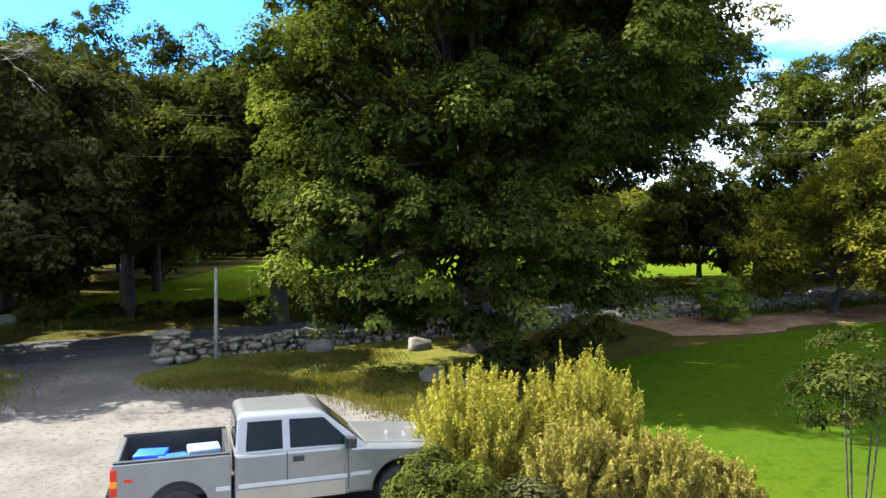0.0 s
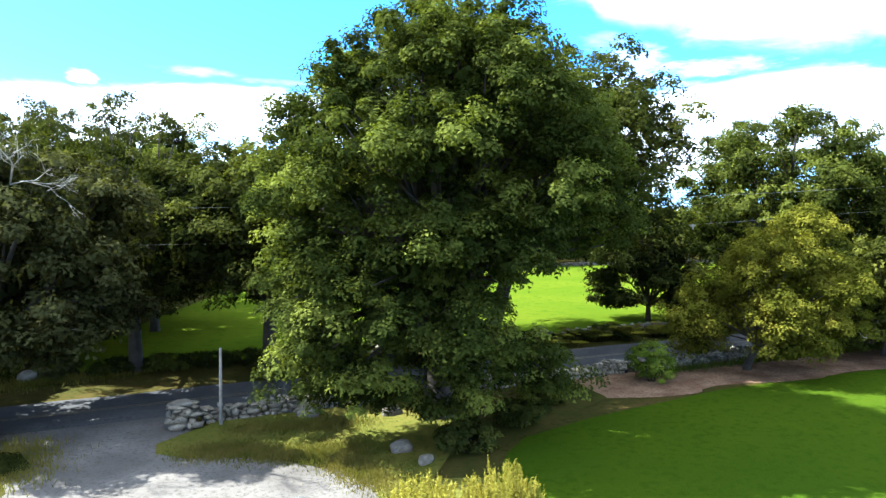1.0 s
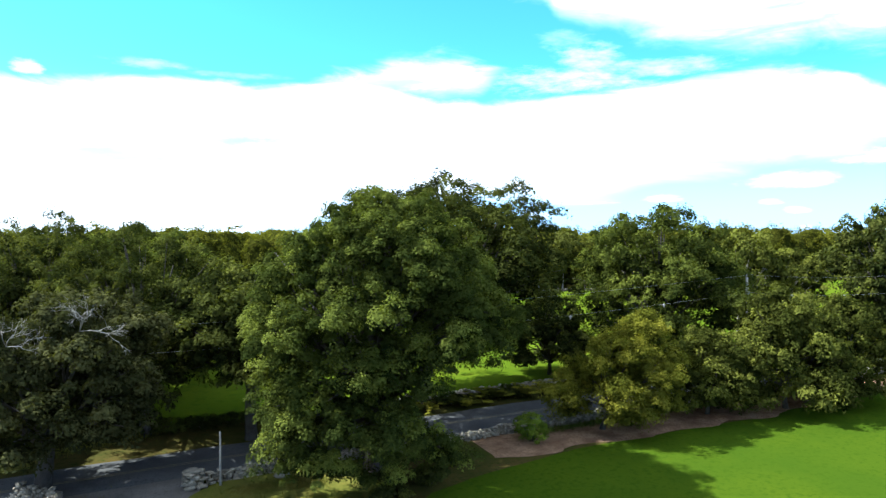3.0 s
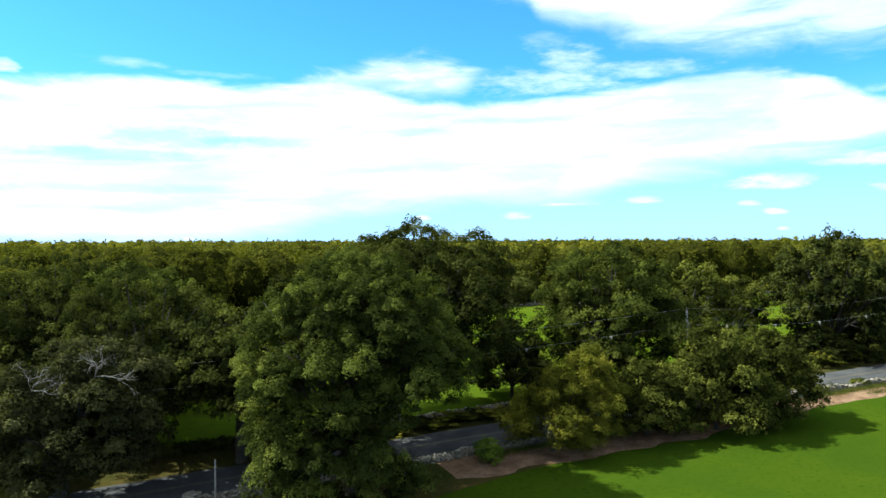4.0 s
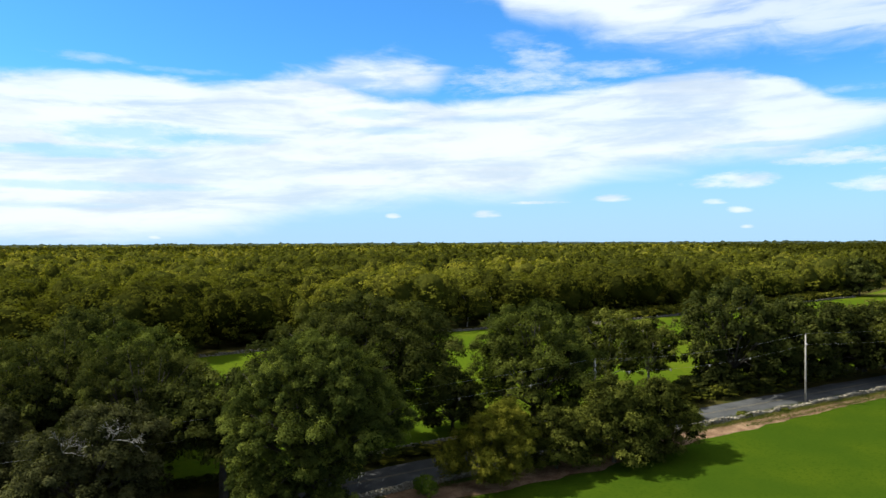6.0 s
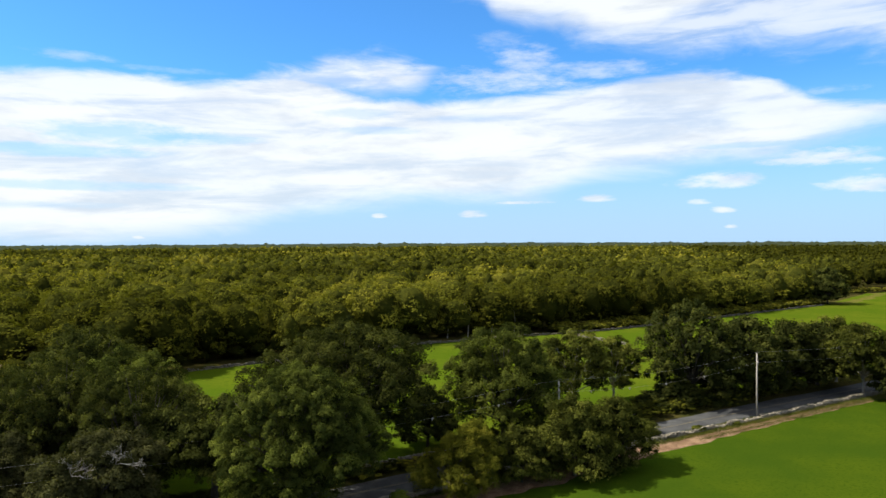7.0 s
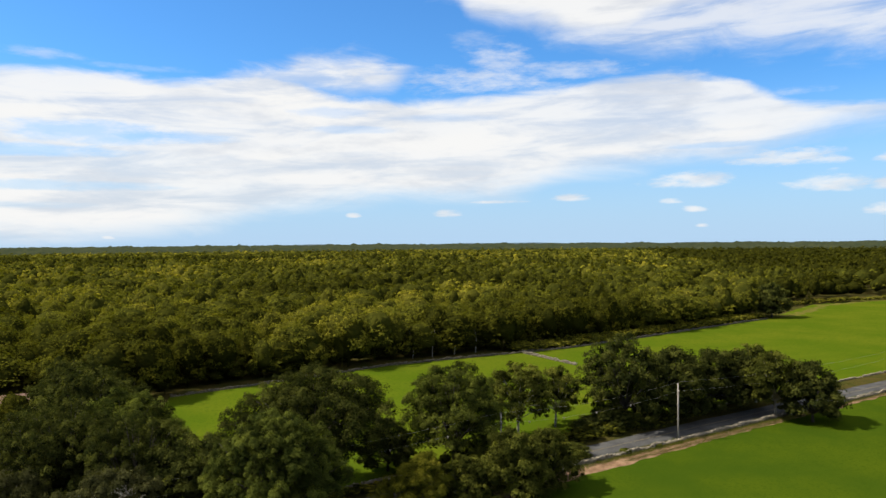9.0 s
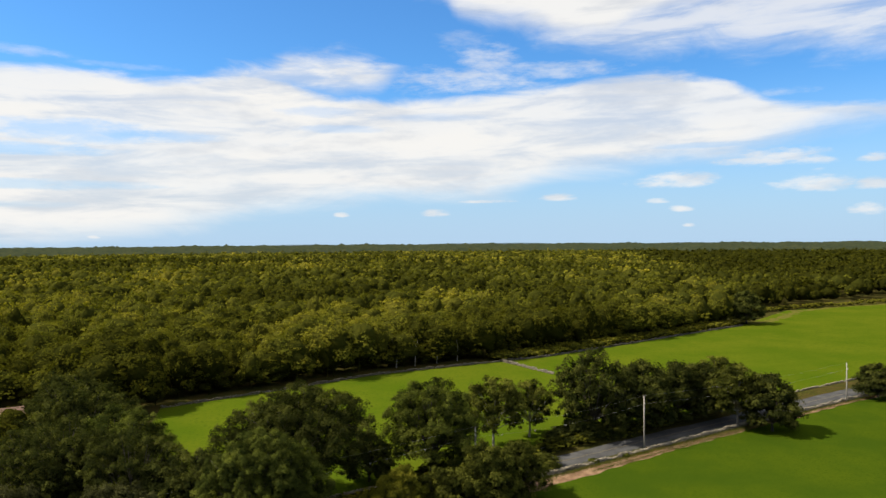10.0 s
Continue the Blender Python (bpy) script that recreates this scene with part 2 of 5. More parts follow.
BOULDER = material("weathered_boulder", ((0.105, 0.094, 0.078), (0.190, 0.172, 0.145), (0.070, 0.066, 0.054)), scale=2.0, fine=5.0, bump=0.8, bump_scale=5.0, spec=0.1)
LAWN = material("lawn", ((0.0255, 0.047, 0.0035), (0.0375, 0.058, 0.0035), (0.0195, 0.0375, 0.0025)), scale=0.09, fine=30.0, bump=0.6, bump_scale=11.0, coords="World", spec=0.0, rough=1.0)
MEADOW = material("meadow_grass", ((0.043, 0.070, 0.004), (0.066, 0.084, 0.006), (0.032, 0.056, 0.004)), scale=0.05, fine=25.0, bump=0.5, bump_scale=5.0, coords="World", spec=0.0, rough=1.0)
ROUGH = material("rough_ground", ((0.028, 0.032, 0.008), (0.056, 0.042, 0.014), (0.022, 0.027, 0.007)), scale=0.2, fine=14.0, bump=0.8, bump_scale=5.0, coords="World", spec=0.0, rough=1.0)
BANK = material("dry_grass", ((0.066, 0.072, 0.013), (0.106, 0.092, 0.022), (0.043, 0.054, 0.010)), scale=0.35, fine=12.0, bump=0.9, bump_scale=10.0, coords="World", spec=0.0, rough=1.0)
GRAVEL = material("pale_gravel", ((0.080, 0.073, 0.067), (0.130, 0.120, 0.111), (0.058, 0.053, 0.048)), scale=0.35, fine=20.0, bump=0.6, bump_scale=22.0, coords="World", spec=0.02)
ASPHALT = material("worn_asphalt", ((0.044, 0.045, 0.048), (0.076, 0.076, 0.078), (0.034, 0.035, 0.038)), scale=0.3, fine=24.0, bump=0.25, bump_scale=40.0, rough=0.9, coords="World", spec=0.02)
MULCH = material("leaf_mulch", ((0.105, 0.064, 0.040), (0.225, 0.150, 0.096), (0.074, 0.040, 0.024)), scale=0.6, fine=12.0, bump=0.8, bump_scale=16.0, coords="World", spec=0.0)
YELLOW = material("road_line", ((0.052, 0.047, 0.036), (0.12, 0.098, 0.048)), scale=3.0, bump=0.1, coords="World")


# ---------------------------------------------------------------- mesh helpers
def place_mesh(name, mesh, parent=None, label="", matrix=None):
    ob = new(name, mesh)
    if parent is not None:
        ob.parent = parent
    if matrix is not None:
        ob.matrix_basis = matrix
    return tagged(ob, label) if label else ob


def part(name, bm, mat, parent=None, label="", smooth=True):
    mesh = bpy.data.meshes.new(name)
    bm.to_mesh(mesh)
    bm.free()
    mesh.materials.append(mat)
    if smooth:
        mesh.shade_smooth()
    return place_mesh(name, mesh, parent, label)


def mesh_of(name, verts, faces, mat, smooth=False, tint=None):
    """A mesh from arrays: verts (n, 3), faces (m, 3) or (m, 4)."""
    verts, faces = np.asarray(verts, np.float32), np.asarray(faces, np.int32)
    me = bpy.data.meshes.new(name)
    k = faces.shape[1]
    me.vertices.add(len(verts))
    me.vertices.foreach_set("co", verts.ravel())
    me.loops.add(faces.size)
    me.loops.foreach_set("vertex_index", faces.ravel())
    me.polygons.add(len(faces))
    me.polygons.foreach_set("loop_start", np.arange(0, faces.size, k, dtype=np.int32))
    me.update(calc_edges=True)
    me.materials.append(mat)
    if tint is not None:
        me.attributes.new("tint", "FLOAT", "POINT").data.foreach_set("value", np.asarray(tint, np.float32))
    if smooth:
        me.shade_smooth()
    return me


def thing(name, m, label, category, group="", kind=""):
    ob = new(name)
    ob.matrix_basis = m
    return tagged(ob, label, category, group, kind)


def box(bm, x0, y0, z0, x1, y1, z1, bevel=0.0):
    vs = [bm.verts.new((x, y, z)) for x in (x0, x1) for y in (y0, y1) for z in (z0, z1)]
    fs = [bm.faces.new([vs[i] for i in f]) for f in ((0, 1, 3, 2), (4, 6, 7, 5), (0, 4, 5, 1), (2, 3, 7, 6), (0, 2, 6, 4), (1, 5, 7, 3))]
    if bevel:
        es = list({e for f in fs for e in f.edges})
        bmesh.ops.bevel(bm, geom=es, offset=bevel, segments=2, affect="EDGES", profile=0.5)
    return bm


def tube(bm, points, radii, sides=7):
    """A tapered limb through points."""
    rings = []
    for i, (p, r) in enumerate(zip(points, radii)):
        d = (points[min(i + 1, len(points) - 1)] - points[max(i - 1, 0)]).normalized()
        a = d.orthogonal().normalized()
        b = d.cross(a)
        rings.append([bm.verts.new(p + (a * math.cos(k * math.tau / sides) + b * math.sin(k * math.tau / sides)) * r) for k in range(sides)])
    for r0, r1 in zip(rings, rings[1:]):
        # match the ring's turn so that the limb does not twist
        off = min(range(sides), key=lambda s: sum((r0[k].co - r1[(k + s) % sides].co).length for k in range(sides)))
        for k in range(sides):
            bm.faces.new((r0[k], r0[(k + 1) % sides], r1[(k + 1 + off) % sides], r1[(k + off) % sides]))
    bm.faces.new(rings[-1])
    bm.faces.new(rings[0][::-1])


# ---------------------------------------------------------------- the lie of the land
def ground_z(x, y):
    """The ground rises gently from the yard to the road and the meadow, and to low hills far off."""
    s = (0.3 * x + y - 13.5) / 3.0
    s = 3.0 * (np.log1p(np.exp(-np.abs(s))) + np.maximum(s, 0))
    r = np.hypot(x, y)
    return 5.6 * (1 - np.exp(-s / 75)) + 3.0 * np.clip((r - 900) / 3600, 0, 1) ** 1.5


def gz(x, y):
    return float(ground_z(np.float64(x), np.float64(y)))


def along(u, v):
    """A point u along the roadside wall (by x) and v beyond it."""
    return u - 0.326 * v, 30.0 + 0.345 * u + 0.945 * v


def drape(name, a, b, rows, mat, lift, ragged=0.0, seed=0, kind="structure", category="ground", label="", sink=0.05):
    """A sheet on the ground between two edges, each a list of (x, y) with as many points; ragged moves the edges in and out."""
    rng = np.random.default_rng(seed)
    a, b = np.array(a, float), np.array(b, float)
    step = 0.7
    length = max(np.hypot(*np.diff(a, axis=0).T).sum(), np.hypot(*np.diff(b, axis=0).T).sum())
    n = int(min(max(length / step, 4), 400))

    def even(p):
        d = np.r_[0, np.cumsum(np.hypot(*np.diff(p, axis=0).T))]
        q = np.linspace(0, d[-1], n + 1)
        return np.c_[np.interp(q, d, p[:, 0]), np.interp(q, d, p[:, 1])]

    a, b = even(a), even(b)
    across = (b - a) / np.maximum(np.hypot(*(b - a).T), 1e-6)[:, None]
    for p, s in ((a, 1), (b, -1)):
        k = np.convolve(rng.normal(size=n + 9), np.hanning(9) / 2.2, "valid")[: n + 1] + 0.12 * rng.normal(size=n + 1)
        p += across * (k * ragged * s)[:, None]
    t = np.linspace(0, 1, rows + 1)
    xy = a[:, None] * (1 - t)[None, :, None] + b[:, None] * t[None, :, None]
    xy = xy.reshape(-1, 2)
    dip = np.tile(np.where((t < 1e-9) | (t > 1 - 1e-9), 1.0, 0.0), n + 1)
    v = np.c_[xy, ground_z(xy[:, 0], xy[:, 1]) + lift - dip * sink]
    i, j = np.meshgrid(np.arange(n), np.arange(rows), indexing="ij")
    q = (i * (rows + 1) + j).ravel()
    f = np.c_[q, q + rows + 1, q + rows + 2, q + 1]
    me = mesh_of(name, v, f, mat, True)
    me.update()
    if me.polygons[len(me.polygons) // 2].normal.z < 0:
        me.flip_normals()
    return tagged(new(name, me), label, category, "", kind)


def build_ground():
    near = np.arange(-120, 321, 4.0)
    far = np.r_[1.0, 40, 120, 300, 700, 1500, 3000, 4650]
    xs = np.r_[-120 - far[:0:-1], near, 320 + far[1:]]
    near = np.arange(-110, 331, 4.0)
    ys = np.r_[-110 - far[:0:-1], near, 330 + far[1:]]
    x, y = np.meshgrid(xs, ys, indexing="ij")
    v = np.c_[x.ravel(), y.ravel(), ground_z(x, y).ravel() - 0.02]
    i, j = np.meshgrid(np.arange(len(xs) - 1), np.arange(len(ys) - 1), indexing="ij")
    q = (i * len(ys) + j).ravel()
    me = mesh_of("ground", v, np.c_[q, q + len(ys), q + len(ys) + 1, q + 1], ROUGH, True)
    tagged(new("ground", me), "rough grassy ground with leaf litter", "ground", "", "structure")


build_ground()
WALL_FROM, WALL_TO = -10.0, 175.0
drape("road", [along(-90, 1.5), along(260, 1.5)], [along(-90, 7.0), along(260, 7.0)], 8, ASPHALT, 0.045, 0.12, 1, category="road", label="worn grey asphalt country road in dappled shade")
for v0, seed in ((4.10, 2), (4.34, 3)):
    drape("road_line", [along(-90, v0), along(260, v0)], [along(-90, v0 + 0.1), along(260, v0 + 0.1)], 1, YELLOW, 0.055, 0.01, seed, sink=0.0, category="road line", label="faded yellow centre line on the asphalt")
drape("lawn", [(-60, -140), (-6, -40), (0.6, 3), (1.4, 12), (2.0, 17), (4.5, 24), along(14, -4.6), along(30, -5.2), along(46, -3.2), along(110, -1.6), along(260, -1.5)],
      [(60, -140), (80, -60), (100, -40), (120, -20), (140, 0), (160, 15), (190, 30), (220, 45), (250, 60), (330, 90)], 36, LAWN, 0.03, 0.25, 4, label="mown green lawn with tree shadows across it")
drape("mulch_bed", [along(2, -0.2), along(46, -0.2), along(110, -0.2), along(200, -0.2)], [along(6, -4.4), along(18, -5.2), along(30, -5.5), along(46, -3.6), along(110, -1.9), along(200, -1.9)], 6, MULCH, 0.042, 0.5, 5, label="strip of reddish brown leaf mulch along the wall")
drape("oak_bed", [(-3.0, 22.8), along(1, -0.2), along(8, -0.3)], [(0.6, 20.6), (4.6, 24.0), along(8, -3.8)], 10, ROUGH, 0.060, 0.25, 6, label="shaded leaf-covered bed under the oak")
drape("dry_bank", [(-10.2, 24.0), (-9.7, 25.2), along(-8.5, 0.3), along(4, -0.3)], [(-9.9, 23.1), (-8.2, 22.2), (-5.4, 22.3), (-2.6, 22.4), (-1.4, 20.3), (0.3, 17.5)], 12, BANK, 0.068, 0.2, 7, label="bank of dry ochre grass beside the driveway")
drape("dry_verge", [(-1.0, 19.5), (-0.6, 16.5), (-0.2, 10), (0.2, -10)], [(3.0, 19.5), (3.2, 16.5), (4.0, 10), (3.2, -10)], 8, BANK, 0.062, 0.25, 17, label="dry grass verge between driveway and lawn")
drape("dry_verge", [along(-46, 8.2), along(-19, 8.2)], [along(-46, 11.5), along(-19, 10.2)], 4, BANK, 0.04, 0.3, 18, label="dry brown verge beyond the road")
drape("driveway", [along(-24, 1.75), (-17.5, 24.5), (-13.6, 19.5), (-13.2, 8), (-12.5, -4), (-9, -16)], [along(-9.5, 1.75), (-8.8, 24.5), (-5.0, 22.0), (0.6, 18.6), (1.4, 5), (0.5, -6), (-4, -17)], 14, GRAVEL, 0.035, 0.2, 8, category="driveway", label="pale gravel driveway opening onto the road")
drape("meadow", [along(-18, 14.6), along(-6, 12.8), along(60, 12.8), along(150, 12.8), along(260, 12.8)], [(-24, 112), (30, 137), (72, 149), (122, 168), (200, 208), (262, 258), (345, 275)], 40, MEADOW, 0.03, 0.4, 9, label="bright green hay meadow between stone walls")
drape("hay_strip", [(206, 205), (240, 226), (262, 247), (300, 262), (345, 269)], [(203, 212), (236, 233), (260, 254), (300, 268), (345, 275)], 3, BANK, 0.05, 1.2, 19, label="strip of dry uncut grass at the meadow's far end")
drape("clearing", [(14, 284), (70, 290)], [(16, 300), (72, 308)], 4, BANK, 0.04, 0.8, 10, label="small dry grass clearing among the trees")


# ---------------------------------------------------------------- trees
def leaf_quads(centres, normals, size, rng, droop=0.0, loose=0.15, slim=0.42):
    """A small leaf at each centre, facing about along its normal. Returns verts and triangles."""
    n = len(centres)
    nrm = normals / np.linalg.norm(normals, axis=1)[:, None] + rng.normal(scale=loose, size=(n, 3))
    nrm /= np.linalg.norm(nrm, axis=1)[:, None]
    a = rng.normal(size=(n, 3)) + np.array((0, 0, -droop))
    a -= nrm * (a * nrm).sum(1)[:, None]
    a /= np.linalg.norm(a, axis=1)[:, None]
    b = np.cross(nrm, a)
    s = (size * rng.uniform(0.65, 1.35, n))[:, None]
    k = rng.uniform(-0.25, 0.25, (n, 1))
    v = np.stack([centres - a * s * 0.5 + b * s * slim * k, centres + a * s * 0.1 + b * s * slim, centres + a * s * (0.5 + k * 0.4) - b * s * slim * 0.6], 1).reshape(-1, 3)
    return v, np.arange(n * 3).reshape(-1, 3)


def ball(rng, n):
    d = rng.normal(size=(n, 3))
    return d / np.linalg.norm(d, axis=1)[:, None]


def boughs_of(rng, lobes, share=0.40):
    """Breaks each lobe up into leafy boughs round its outside, with gaps between them."""
    out = []
    for lo in np.array(lobes, float):
        n = int(2.35 / share ** 2)
        k = np.arange(n) + 0.5
        up, a = 1 - 2 * k / n, k * 2.39996 + rng.uniform(0, math.tau)
        d = np.c_[np.cos(a) * np.sqrt(1 - up ** 2), np.sin(a) * np.sqrt(1 - up ** 2), up] + rng.normal(scale=0.14, size=(n, 3))
        size = share * lo[3:].mean() * rng.uniform(0.7, 1.3, (n, 1))
        c = lo[:3] + d * lo[3:] * rng.uniform(0.66, 0.9, (n, 1))
        out.append(np.c_[c, size * 1.05, size * 1.05, size * 0.92][d[:, 2] > -0.62])
    out = np.concatenate(out)
    for lo in np.array(lobes, float):
        out = out[(((out[:, :3] - lo[:3]) / lo[3:]) ** 2).sum(1) > 0.36]
    return out


def crown_points(rng, lobes, clumps, per_clump, clump_r, flat=0.6, under=0.25, dome=0.35, boughs=False):
    """Leaf places and facings for a crown made of lobes (x, y, z, rx, ry, rz): clumps sit on the lobes' outsides, leaves on the clumps."""
    lobes = boughs_of(rng, lobes) if boughs else np.array(lobes, float)
    area = (lobes[:, 3] * lobes[:, 4] + lobes[:, 4] * lobes[:, 5] + lobes[:, 3] * lobes[:, 5])
    pick = rng.choice(len(lobes), clumps * 2, p=area / area.sum())
    d = ball(rng, clumps * 2)
    keep = (d[:, 2] > -0.35) | (rng.random(clumps * 2) < under)
    c = lobes[pick, :3] + d * lobes[pick, 3:] * rng.uniform(0.80, 1.04, (clumps * 2, 1))
    # drop clumps buried deep in another lobe
    for lo in lobes:
        inside = (((c - lo[:3]) / lo[3:]) ** 2).sum(1) < 0.42
        keep &= ~inside
    c, d, pick = c[keep][:clumps], d[keep][:clumps], pick[keep][:clumps]
    r = clump_r * rng.uniform(0.6, 1.35, len(c))
    m = len(c) * per_clump
    o = ball(rng, m)
    o[:, 2] = np.where(o[:, 2] < -0.3, -o[:, 2] * 0.5, o[:, 2])
    who = np.repeat(np.arange(len(c)), per_clump)
    q = o * (r[who] * (1.06 - 0.5 * rng.random(m) ** 2.2))[:, None]
    q[:, 2] *= flat
    q[:, 2] -= 0.35 * (q[:, :2] ** 2).sum(1) / np.maximum(r[who], 0.1)
    nrm = o + d[who] * dome + np.array((0, 0, 0.5))
    hue = 0.12 + 0.6 * rng.random(len(lobes))[pick] + 0.25 * rng.random(len(c))
    return c, c[who] + q, nrm, hue[who]


def limbs(bm, rng, base, fork, lobes, r0, lean=0.0, twigs=2):
    """Trunk to the fork, a limb to each lobe, and thinner branches beyond."""
    mid = base.lerp(fork, 0.5) + Vector((rng.uniform(-0.15, 0.15), rng.uniform(-0.15, 0.15), 0))
    tube(bm, [base - Vector((0, 0, 0.3)), base + Vector((0, 0, 0.25)), mid, fork], [r0 * 1.6, r0 * 1.12, r0 * 0.92, r0 * 0.78], 10)
    for lo in lobes:
        end = Vector(lo[:3]) + Vector((0, 0, lo[5] * 0.35))
        start = base.lerp(fork, rng.uniform(0.72, 1.0))
        bow = start.lerp(end, 0.5) + Vector((rng.uniform(-0.4, 0.4), rng.uniform(-0.4, 0.4), 0.06 * (end - start).length))
        r = r0 * rng.uniform(0.32, 0.5)
        tube(bm, [start, start.lerp(bow, 0.55), bow, end], [r, r * 0.8, r * 0.6, r * 0.15], 6)
        for _ in range(twigs):
            e2 = Vector(lo[:3]) + Vector([rng.uniform(-0.8, 0.8) * lo[3 + k] for k in range(3)])
            m2 = bow.lerp(e2, 0.5) + Vector((0, 0, rng.uniform(-0.2, 0.5)))
            tube(bm, [bow, m2, e2], [r * 0.45, r * 0.28, r * 0.06], 5)


# how wide a crown is, as a share of its greatest width, from its foot (0) to its top (1)
DOME = [(0, 0.64), (0.14, 0.92), (0.32, 1.0), (0.55, 0.97), (0.74, 0.86), (0.9, 0.66), (1, 0.38)]
BUSH = [(0, 0.85), (0.2, 1.0), (0.45, 0.96), (0.7, 0.76), (0.88, 0.48), (1, 0.2)]
UMBRELLA = [(0, 0.55), (0.15, 0.82), (0.38, 1.0), (0.6, 0.96), (0.8, 0.76), (0.93, 0.48), (1, 0.2)]


def dome_lobes(rng, h, r, bottom, count, lean=(0, 0), profile=DOME, lobe=(0.27, 0.38)):
    """Lobes set round the outside of a crown whose width follows the profile between bottom and h."""
    tall = h - bottom
    at = [p[0] for p in profile]
    wide = [p[1] for p in profile]
    lobes = [(lean[0] * 0.5, lean[1] * 0.5, bottom + tall * 0.48, r * 0.60, r * 0.60, tall * 0.34)]
    for k in range(count):
        t = (k + 0.5) / count
        a = k * 2.39996 + rng.uniform(-0.25, 0.25)
        lr = r * rng.uniform(*lobe) * (1.0 - 0.25 * t)
        lz = lr * rng.uniform(0.62, 0.85)
        out = max(r * np.interp(t, at, wide) * rng.uniform(1.0, 1.14) - lr * 0.92, 0.0)
        z = bottom + lz * 0.8 + (tall - lz * 1.75) * t + rng.uniform(-0.06, 0.06) * tall * (1 - t)
        lobes.append((math.cos(a) * out + lean[0] * t, math.sin(a) * out + lean[1] * t, z, lr, lr, lz))
    return lobes


def make_tree(name, seed, h, r, bottom, count, leaf_mat, bark, clumps, per_clump, clump_r, leaf, label, trunk_r=0.35, lobes=None, fork=None, lean=(0, 0), category="tree", group="", under=0.25, profile=DOME):
    rng = np.random.default_rng(seed)
    lobes = lobes or dome_lobes(rng, h, r, bottom, count, lean, profile)
    root = thing(name, Matrix(), label, category, group)
    bm = bmesh.new()
    fork = fork or Vector((lean[0] * 0.2, lean[1] * 0.2, bottom + (h - bottom) * 0.15))
    limbs(bm, rng, Vector((0, 0, 0)), fork, lobes, trunk_r)
    part("trunk", bm, bark, root)
    _, p, n, t = crown_points(rng, lobes, clumps, per_clump, clump_r, flat=0.85, under=under, dome=0.2, boughs=True)
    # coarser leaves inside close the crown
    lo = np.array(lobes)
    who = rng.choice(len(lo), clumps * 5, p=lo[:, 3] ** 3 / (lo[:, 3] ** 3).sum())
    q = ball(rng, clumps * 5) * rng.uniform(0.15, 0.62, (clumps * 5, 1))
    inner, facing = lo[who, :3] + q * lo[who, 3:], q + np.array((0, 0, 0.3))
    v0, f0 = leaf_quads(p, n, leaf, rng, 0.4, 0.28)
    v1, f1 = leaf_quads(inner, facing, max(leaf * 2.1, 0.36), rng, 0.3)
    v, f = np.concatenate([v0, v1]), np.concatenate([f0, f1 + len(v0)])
    # inner leaves take a low tint: crown shade put into their colour
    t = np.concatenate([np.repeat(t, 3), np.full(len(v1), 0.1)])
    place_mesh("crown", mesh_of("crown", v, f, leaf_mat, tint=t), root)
    return root


def stand(x, y, turn=0.0, scale=1.0, tall=1.0, sink=0.05):
    return pose(x, y, gz(x, y) - sink, 0, 0, turn) @ Matrix.Diagonal((scale, scale, scale * tall, 1))


# the great oak between the yard and the road: a high dome and low boughs that sweep down over the drive
OAK_PROFILE = [(0, 0.72), (0.15, 1.0), (0.30, 0.98), (0.42, 0.87), (0.62, 0.74), (0.8, 0.57), (0.93, 0.38), (1, 0.2)]
OAK_LOW = [
    (-4.8, -4.6, 6.6, 2.4, 2.3, 1.6), (-1.0, -6.4, 7.2, 2.5, 2.2, 1.6), (2.2, -5.8, 7.2, 2.2, 2.0, 1.5),
    (-4.6, -5.0, 4.0, 2.1, 2.0, 1.3), (-2.2, -6.0, 4.8, 2.2, 2.0, 1.3), (0.8, -6.2, 4.4, 2.3, 2.0, 1.3), (3.0, -4.8, 3.4, 1.7, 1.5, 1.1),
    (-5.2, -3.8, 2.3, 1.6, 1.6, 1.1), (-2.8, -5.6, 2.3, 1.9, 1.5, 1.0), (0.9, -4.8, 2.5, 1.6, 1.5, 1.0), (4.0, -4.0, 2.4, 1.5, 1.4, 1.0),
    (-2.4, -4.0, 5.6, 2.0, 1.8, 1.4), (0.6, -3.8, 5.8, 2.0, 1.8, 1.4), (-0.6, -3.6, 3.4, 1.8, 1.4, 1.1), (-3.6, -3.6, 1.7, 1.6, 1.4, 1.0), (-0.6, -4.6, 1.6, 1.8, 1.4, 1.0), (-5.2, -2.8, 5.4, 1.9, 1.8, 1.4), (-4.9, -3.8, 3.8, 1.6, 1.5, 1.2), (2.6, -3.2, 3.0, 1.5, 1.5, 1.1),
]
OAK_LOBES = dome_lobes(np.random.default_rng(111), 18.2, 8.5, 6.6, 52, (0.6, -1.6), OAK_PROFILE, (0.20, 0.30)) + OAK_LOW
oak = make_tree("oak_tree", 11, 17, 8, 3, 0, OAK, BARK, 2300, 165, 0.52, 0.16, "great spreading oak with low boughs beside the driveway", trunk_r=0.62, lobes=OAK_LOBES, fork=Vector((0, 0, 5.2)), under=0.4)
oak.matrix_basis = stand(1.2, 26.9)

